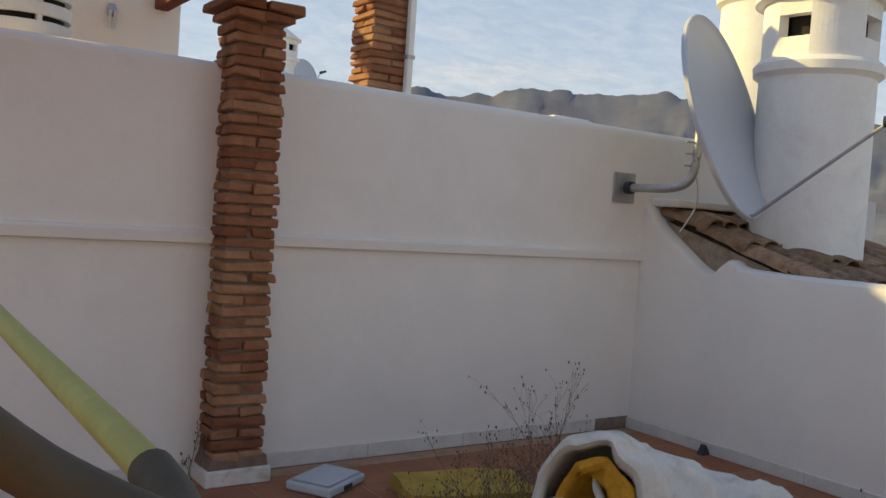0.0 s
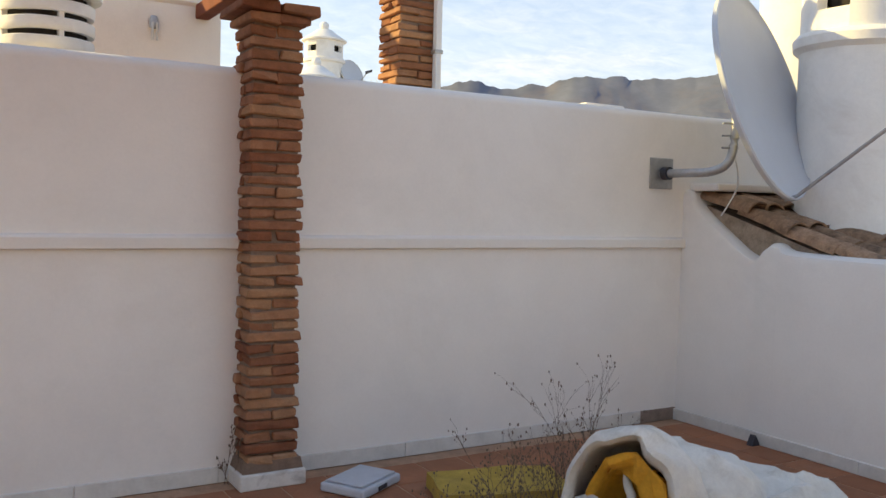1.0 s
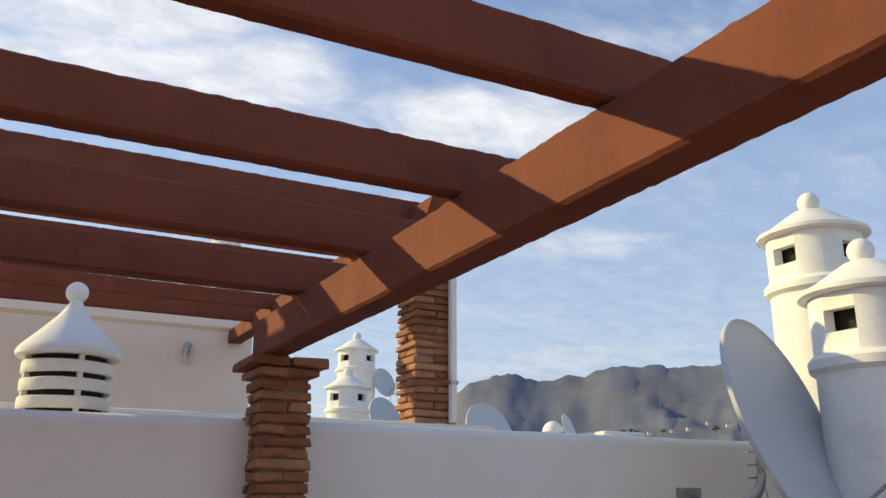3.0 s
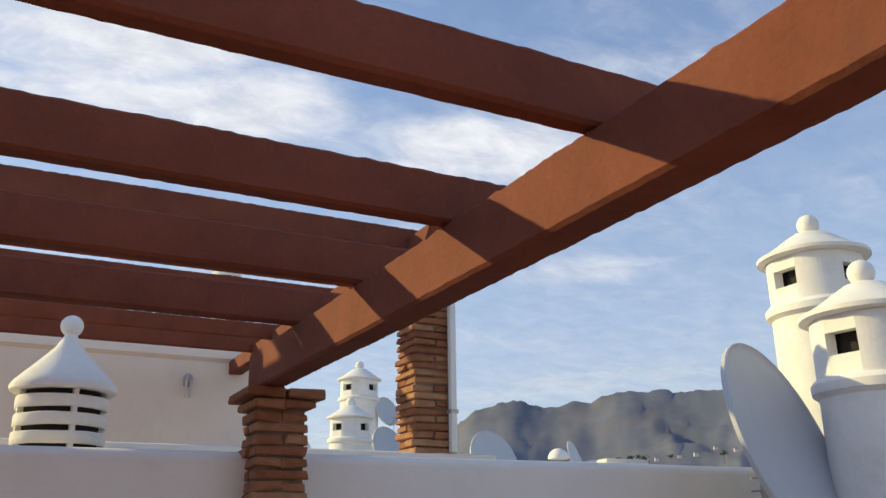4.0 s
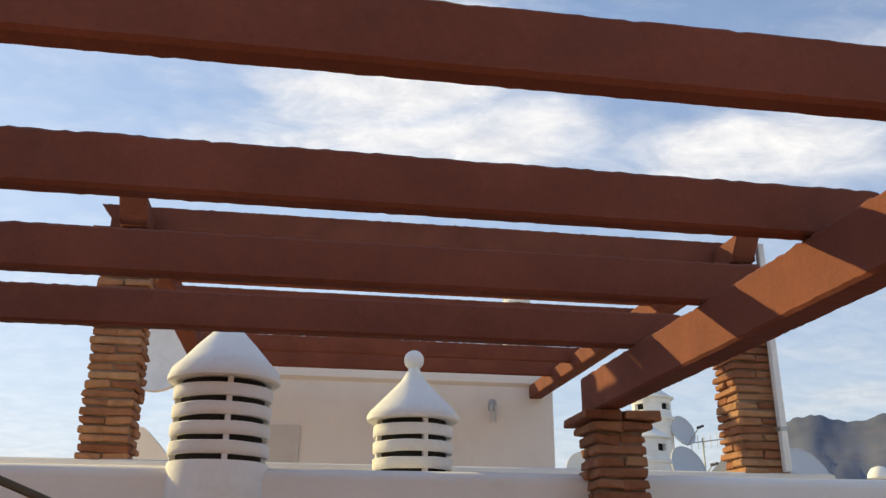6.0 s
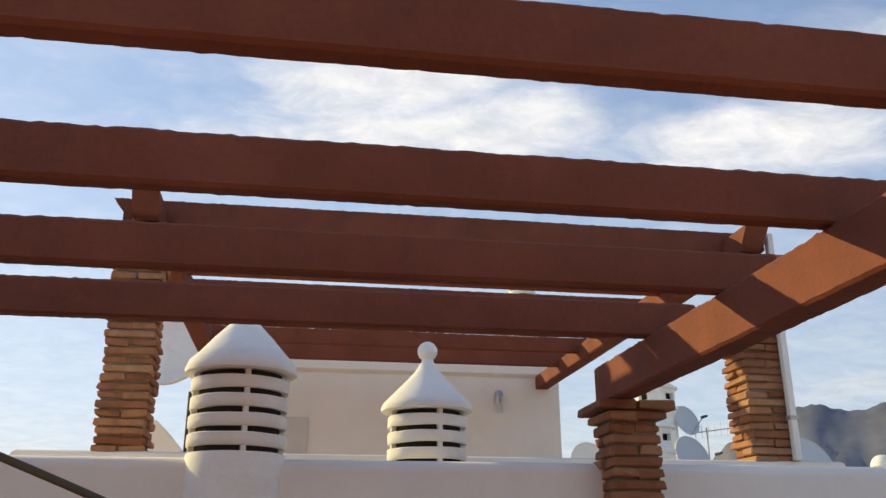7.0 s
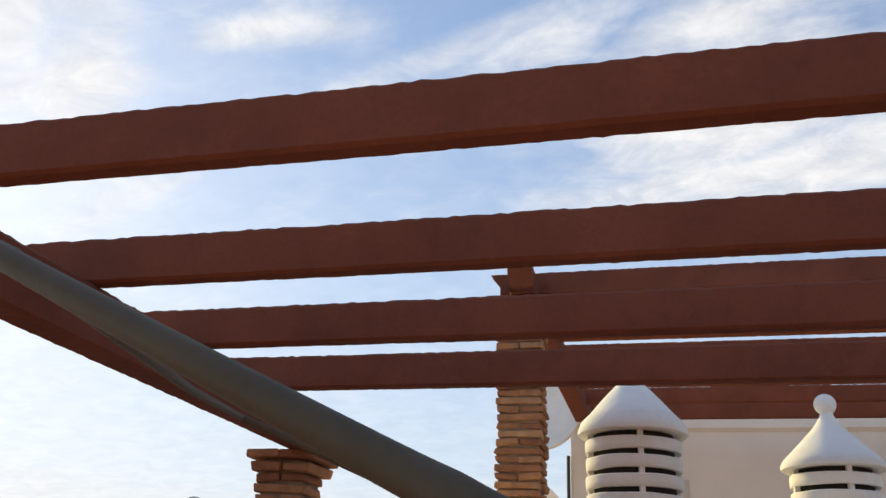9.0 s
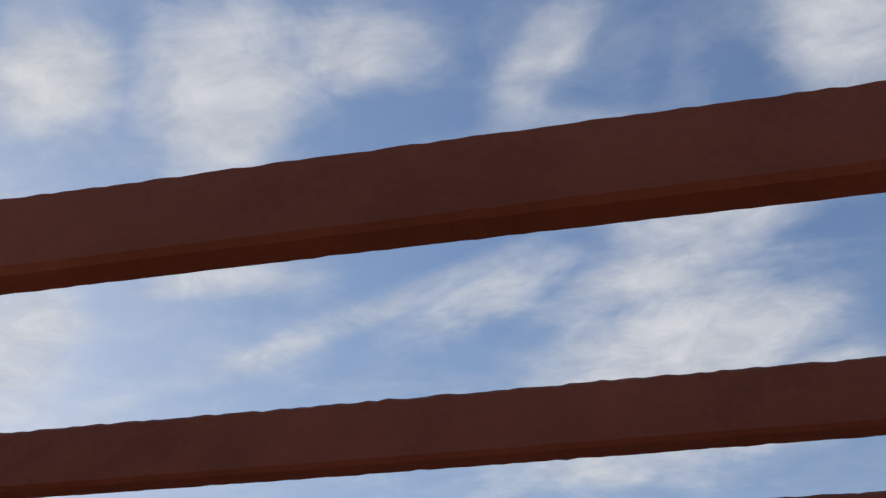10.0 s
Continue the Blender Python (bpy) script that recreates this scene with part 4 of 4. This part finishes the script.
    for v in bmesh.ops.extrude_face_region(bm, geom=list(bm.faces))["geom"]:
        if isinstance(v, bmesh.types.BMVert):
            v.co += Vector((0.012 * c, 0.012 * s, 0.008))
    part("flap", bm, CLOTH, mt, "soiled white cloth flap hanging to the floor", True)

    # stuffing takes the dark soil colour to paint in the hollow's shade
    bm = bmesh.new()
    bmesh.ops.create_uvsphere(bm, u_segments=20, v_segments=12, radius=0.2)
    bmesh.ops.scale(bm, vec=(0.9, 0.62, 0.72), verts=bm.verts)
    bmesh.ops.translate(bm, vec=(0.40, 0.18, 0.15), verts=bm.verts)
    part("stuffing", rough_up(bm, 0.03, 6), SOIL, mt, "stuffing coloured dark for the shaded hollow of the fold", True)
    bm = bmesh.new()
    tube(bm, smooth_path([(0.00, 0.00, 0.26), (0.04, -0.01, 0.29), (0.05, 0.03, 0.33), (0.07, 0.05, 0.37)], 5), 0.020, 10, taper=0.6)
    part("twisted_end", rough_up(bm, 0.006, 20), CLOTH, mt, "twisted white cloth end", True)
    return mt


folded_mattress()


def lump(name, at, size, mat, label, category, seed, amp=0.16, flat=0.0):
    bm = bmesh.new()
    bmesh.ops.create_icosphere(bm, subdivisions=4, radius=1.0)
    for v in bm.verts:
        n0 = v.co.copy()
        v.co *= 1 + amp * noise.fractal(n0 * 1.6 + Vector((seed, 0, 0)), 0.9, 2.0, 4)
        v.co = Vector((v.co.x * size[0], v.co.y * size[1], max(-0.96, v.co.z) * size[2] + size[2] * 0.96))
    ob = part(name, bm, mat, None, "", True)
    ob.location = at
    return tagged(ob, label, category)


def drape(name, at, size, height, turn, folds, mat, label, seed, thick=0.012):
    """A cloth thrown down in soft folds: a sheet over a low mound, hanging to the floor at its hem."""
    bm = bmesh.new()
    n = 34
    grid = []
    for i in range(n + 1):
        row = []
        for k in range(n + 1):
            u, v = 2 * i / n - 1, 2 * k / n - 1
            r = math.hypot(u, v)
            wob = noise.noise(Vector((u * 1.3 + seed, v * 1.3, 2.0)))
            mound = max(0.0, 1 - r * r * (0.8 + 0.3 * wob)) ** 0.6
            fold = math.sin(folds * (u * 0.8 + v * 0.6 + 0.5 * wob) * math.pi) * 0.5 + noise.fractal(Vector((u * 2.0, v * 2.0, seed)), 1.6, 2.0, 3) * 0.8
            edge = 1 + 0.16 * noise.noise(Vector((math.atan2(v, u) * 2, seed, 0)))
            row.append(bm.verts.new((u * size[0] * edge, v * size[1] * edge, max(0.004, height * mound + fold * height * 0.24 * (0.3 + mound)))))
        grid.append(row)
    for a, b in zip(grid, grid[1:]):
        for k in range(n):
            bm.faces.new((a[k], a[k + 1], b[k + 1], b[k]))
    top = list(bm.faces)
    made = bmesh.ops.extrude_face_region(bm, geom=top)["geom"]
    for v in made:
        if isinstance(v, bmesh.types.BMVert):
            v.co.z += thick
    ob = part(name, bm, mat, None, "", True)
    ob.matrix_basis = pose(*at, 0, 0, turn)
    return tagged(ob, label, "cloth")


drape("crumpled_cloth", (3.36, 1.86, 0.0), (0.30, 0.25), 0.27, 10, 2.2, CLOTH, "crumpled soiled white cloth heaped on the floor", 1)
lump("foam_cushion", (3.40, 1.45, 0.0), (0.26, 0.20, 0.15), FOAM, "dirty yellow foam cushion crumpled on the floor", "cushion", 2, 0.12)
drape("grey_cloth", (1.90, 1.95, 0.0), (0.12, 0.13), 0.17, 30, 3.0, GREYCLOTH, "dusty grey cloth draped over a small pot", 3)
drape("grey_cloth", (1.93, 1.70, 0.0), (0.18, 0.10), 0.12, 15, 2.5, GREYCLOTH, "dusty grey cloth lying on the floor tiles", 7)

bm = bmesh.new()
lathe(bm, [(0, -0.125), (0.045, -0.125), (0.06, -0.105), (0.064, 0.0), (0.06, 0.105), (0.045, 0.125), (0, 0.125)], 24)
ob = part("foam_roll", rough_up(bm, 0.01, 8), FOAM, None, "", True)
ob.matrix_basis = pose(2.10, 2.06, 0.225, 0, 118, -34)
tagged(ob, "yellow foam roll resting on the red bucket", "foam roll")


def bucket(at, r, h, mat, label, fill):
    b = thing("bucket", at, label, "bucket", "old plant tubs")
    bm = bmesh.new()
    lathe(bm, [(0, 0.002), (r * 0.78, 0.002), (r * 0.97, h * 0.93), (r * 1.05, h * 0.94), (r * 1.06, h), (r * 0.95, h), (r * 0.76, 0.02), (0, 0.02)], 36)
    part("tub", bm, mat, b, "", True)
    bm = bmesh.new()
    lathe(bm, [(0, h * fill + 0.02), (r * 0.5, h * fill + 0.012), (r * (0.74 + 0.19 * fill), h * fill), (r * 0.7, h * fill - 0.03), (0, h * fill - 0.03)], 24)
    part("soil", rough_up(bm, 0.012, 14), SOIL, b, "dry dark soil")
    return b


bucket((2.10, 1.87, 0.0), 0.115, 0.19, REDPLASTIC, "faded red plastic plant tub with dry soil", 0.8)
bucket((2.28, 2.20, 0.0), 0.10, 0.12, REDPLASTIC, "faded red plant pot with dead weeds", 0.85)
bucket((2.95, 1.40, 0.0), 0.16, 0.08, DARKMETAL, "dark plant pot full of dead twigs", 0.85)

case = thing("black_bag", (2.29, 1.54, 0.0), "black fabric bag with a pale green handle on the floor", "bag")
bm = bmesh.new()
box(bm, (-0.30, -0.17, 0.0), (0.30, 0.17, 0.25), 0.07, 4)
bmesh.ops.subdivide_edges(bm, edges=bm.edges, cuts=1, use_grid_fill=True)
rough_up(bm, 0.012, 6)
for v in bm.verts:
    v.co.z = max(0.0, v.co.z)
bmesh.ops.rotate(bm, cent=(0, 0, 0), matrix=Matrix.Rotation(radians(8), 3, "Z"), verts=bm.verts)
part("body", bm, BLACK, case, "", True)
bm = bmesh.new()
tube(bm, smooth_path([(-0.19, -0.06, 0.240), (-0.18, -0.062, 0.262), (-0.14, -0.065, 0.27), (-0.10, -0.06, 0.262), (-0.09, -0.055, 0.24)], 5), 0.014, 8)
part("handle", bm, MINT, case, "pale green plastic handle", True)

rod = thing("metal_rod", (2.25, 1.50, 0.2), "grey metal rod lying across the black bag", "rod")
bm = bmesh.new()
tube(bm, [(-0.05, 0.14, 0.21), (0.02, 0.02, 0.085), (0.18, -0.30, -0.06)], 0.012, 10)
part("bar", bm, GALV, rod)

hose = thing("hose", (3.12, 1.30, 0.0), "loop of white plastic hose standing among the clutter", "hose")
bm = bmesh.new()
tube(bm, smooth_path([(0.0, 0.0, 0.01), (-0.10, 0.02, 0.12), (-0.06, 0.05, 0.25), (0.06, 0.06, 0.29), (0.17, 0.05, 0.22), (0.19, 0.02, 0.10), (0.10, -0.03, 0.015), (-0.05, -0.06, 0.012)], 8), 0.008, 8)
part("loop", bm, PVC, hose, "", True)

scrap = thing("dark_wedge", (4.50, 3.0, 0.0), "small dark rubber wedge on the floor by the wall", "wedge")
bm = bmesh.new()
prism(bm, [(-0.03, 0.0), (0.04, 0.0), (0.0, 0.06)], -0.02, 0.02, "y")
part("wedge", bm, DARKMETAL, scrap)


def dead_weed(at, height, spread, seed, name="dead_weed"):
    """A dry weed: thin forking stems with small seed heads."""
    rnd = random.Random(seed)
    bm = bmesh.new()
    heads = []
    def grow(p, d, length, r, depth):
        pts = [p]
        for _ in range(4):
            d = (d + Vector((rnd.uniform(-1, 1), rnd.uniform(-1, 1), rnd.uniform(-0.3, 0.5))) * 0.22).normalized()
            pts.append(pts[-1] + d * length / 4)
        tube(bm, pts, r, 4, taper=0.55)
        if depth:
            for _ in range(rnd.randint(2, 4)):
                q = pts[rnd.randint(1, 4)]
                grow(q, (d + Vector((rnd.uniform(-1, 1), rnd.uniform(-1, 1), rnd.uniform(-0.2, 0.8))) * spread).normalized(), length * rnd.uniform(0.4, 0.7), r * 0.6, depth - 1)
        else:
            heads.append(pts[-1])
    for _ in range(3):
        grow(Vector((rnd.uniform(-0.04, 0.04), rnd.uniform(-0.04, 0.04), 0)), Vector((rnd.uniform(-0.35, 0.35), rnd.uniform(-0.35, 0.35), 1)).normalized(), height * rnd.uniform(0.45, 0.7), 0.0021, 3)
    for p in heads:
        s = rnd.uniform(0.003, 0.0055)
        bmesh.ops.create_icosphere(bm, subdivisions=1, radius=s, matrix=Matrix.Translation(p) @ Matrix.Diagonal((0.7, 0.7, 1.3, 1)))
    ob = part(name, bm, TWIG)
    ob.location = at
    return tagged(ob, "dry brown dead weed with small seed heads", "dead weed", "dead weeds in the clutter")


dead_weed((2.28, 2.20, 0.11), 0.42, 0.7, 1)
dead_weed((2.62, 2.35, 0.0), 0.62, 0.6, 2)
dead_weed((2.95, 2.5, 0.0), 0.62, 0.5, 3)
dead_weed((2.95, 1.40, 0.06), 0.32, 0.9, 4)
dead_weed((2.75, 1.35, 0.0), 0.36, 0.9, 5)
dead_weed((3.15, 1.40, 0.0), 0.34, 0.9, 6)
dead_weed((2.10, 2.25, 0.0), 0.30, 0.9, 7)
dead_weed((2.6, 1.28, 0.0), 0.34, 0.9, 8)
dead_weed((2.85, 1.3, 0.0), 0.30, 1.0, 10)
dead_weed((2.45, 2.3, 0.0), 0.40, 0.9, 11)
dead_weed((2.52, 2.52, 0.0), 0.42, 0.9, 12)
dead_weed((2.36, 2.46, 0.0), 0.34, 1.0, 13)
dead_weed((2.76, 2.55, 0.0), 0.55, 0.8, 14)
dead_weed((2.02, 2.36, 0.0), 0.30, 1.0, 15)
dead_weed((2.90, 1.22, 0.0), 0.42, 1.0, 16)
dead_weed((3.05, 1.25, 0.0), 0.40, 1.0, 17)
dead_weed((2.62, 1.12, 0.0), 0.42, 1.1, 18)
dead_weed((2.80, 1.10, 0.0), 0.45, 1.1, 19)
dead_weed((1.95, 2.15, 0.0), 0.28, 1.2, 20)
dead_weed((1.66, 3.62, 0.0), 0.22, 0.3, 9)

# ---- far houses and trees under the mountains ----
rnd = random.Random(11)
dome = part("white_dome", lathe(bmesh.new(), [(0.45 * math.cos(math.pi * i / 16), 0.45 * math.sin(math.pi * i / 16)) for i in range(9)], 28), LIMEWASH, None, "", True)
dome.scale = (0.66, 0.66, 0.66)
dome.location = (14.87, 20.0, 3.52)
tagged(dome, "small white dome seen over the parapet", "dome")
bm = bmesh.new()
box(bm, (8, 14, -9), (26, 26, 2.6))
tagged(part("far_block", bm, FARWHITE), "low white block of flats behind the terraces", "building")
bm = bmesh.new()
box(bm, (5.5, 14.6, -9), (8.9, 18.2, 2.6))
tagged(part("far_block", bm, FARWHITE), "white block carrying the far chimneys", "building")

def far_house(az, dist, elev, size):
    h = thing("far_house", (dist * math.sin(radians(az)), dist * math.cos(radians(az)), 1.5 + dist * elev), "tiny white house on the far hillside", "house", "far hillside houses")
    h.rotation_euler = (0, 0, radians(-az + 20))
    bm = bmesh.new()
    box(bm, (-size * 1.4, -size * 0.7, -size * 1.8), (size * 1.4, size * 0.7, size * 0.5))
    part("wall", bm, FARWHITE, h)
    bm = bmesh.new()
    prism(bm, [(-size * 1.5, size * 0.5), (size * 1.5, size * 0.5), (0, size * 0.9)], -size * 0.8, size * 0.8, "y")
    part("roof", bm, ROOFTILE, h)
    for s in (-0.5, 0.5):
        bm = bmesh.new()
        box(bm, (s * size - size * 0.15, -size * 0.73, -size * 0.4), (s * size + size * 0.15, -size * 0.69, size * 0.2))
        part("window", bm, DARKMETAL, h)


for az, dist, elev, size in ((41.2, 500, 0.080, 1.5), (42.6, 530, 0.082, 1.4), (43.6, 550, 0.084, 1.8), (44.8, 570, 0.090, 1.6), (46.0, 540, 0.087, 1.7)):
    far_house(az, dist, elev - 0.003, size * 0.55)


def far_tree(az, dist, elev, size, seed):
    t = thing("far_tree", (dist * math.sin(radians(az)), dist * math.cos(radians(az)), 1.5 + dist * elev), "small dark tree on the far hillside", "tree", "far hillside trees")
    rnd = random.Random(seed)
    bm = bmesh.new()
    tube(bm, [(0, 0, -size * 3), (0.1 * size, 0, 0)], 0.12 * size, 6, taper=0.6)
    part("trunk", bm, TWIG, t)
    bm = bmesh.new()
    for _ in range(38):
        p = Vector((rnd.gauss(0, 0.55), rnd.gauss(0, 0.55), rnd.gauss(0.35, 0.33))) * size
        bmesh.ops.create_icosphere(bm, subdivisions=1, radius=size * rnd.uniform(0.14, 0.3), matrix=Matrix.Translation(p))
    part("crown", rough_up(bm, 0.12 * size, 2.0), LEAF, t)


for k, az in enumerate((38.9, 39.6, 40.1, 40.5, 42.1, 45.3)):
    far_tree(az, 300, 0.077 + 0.001 * (k % 3), 0.75 + 0.25 * (k % 2), k)

# ---- floor tiles ----
TX, TY = 0.247, 0.285
TILES = []
for k in range(3):
    bm = bmesh.new()
    box(bm, (-TX / 2 + 0.004, -TY / 2 + 0.004, -0.012), (TX / 2 - 0.004, TY / 2 - 0.004, 0.0), 0.002, 1)
    TILES.append(mesh_of("floor_tile", bm, TILE))
rnd = random.Random(21)
rest = bmesh.new()
for i in range(-26, 14):
    for j in range(-20, 5):
        x, y = 1.49 + TX * i, 2.545 + TY * j
        if x > EAST_X - 0.03 or y > WALL_Y - 0.05 or x < -5.1 or y < -2.5:
            continue
        z = rnd.uniform(-0.001, 0.001)
        if x > 0.2 and y > 0.9:
            o = new("floor_tile", rnd.choice(TILES))
            o.parent = floor
            o.location = (x, y, z)
        else:
            box(rest, (x - TX / 2 + 0.004, y - TY / 2 + 0.004, -0.012), (x + TX / 2 - 0.004, y + TY / 2 - 0.004, z))
part("far_tiles", rest, TILE, floor)["kind"] = "stuff"
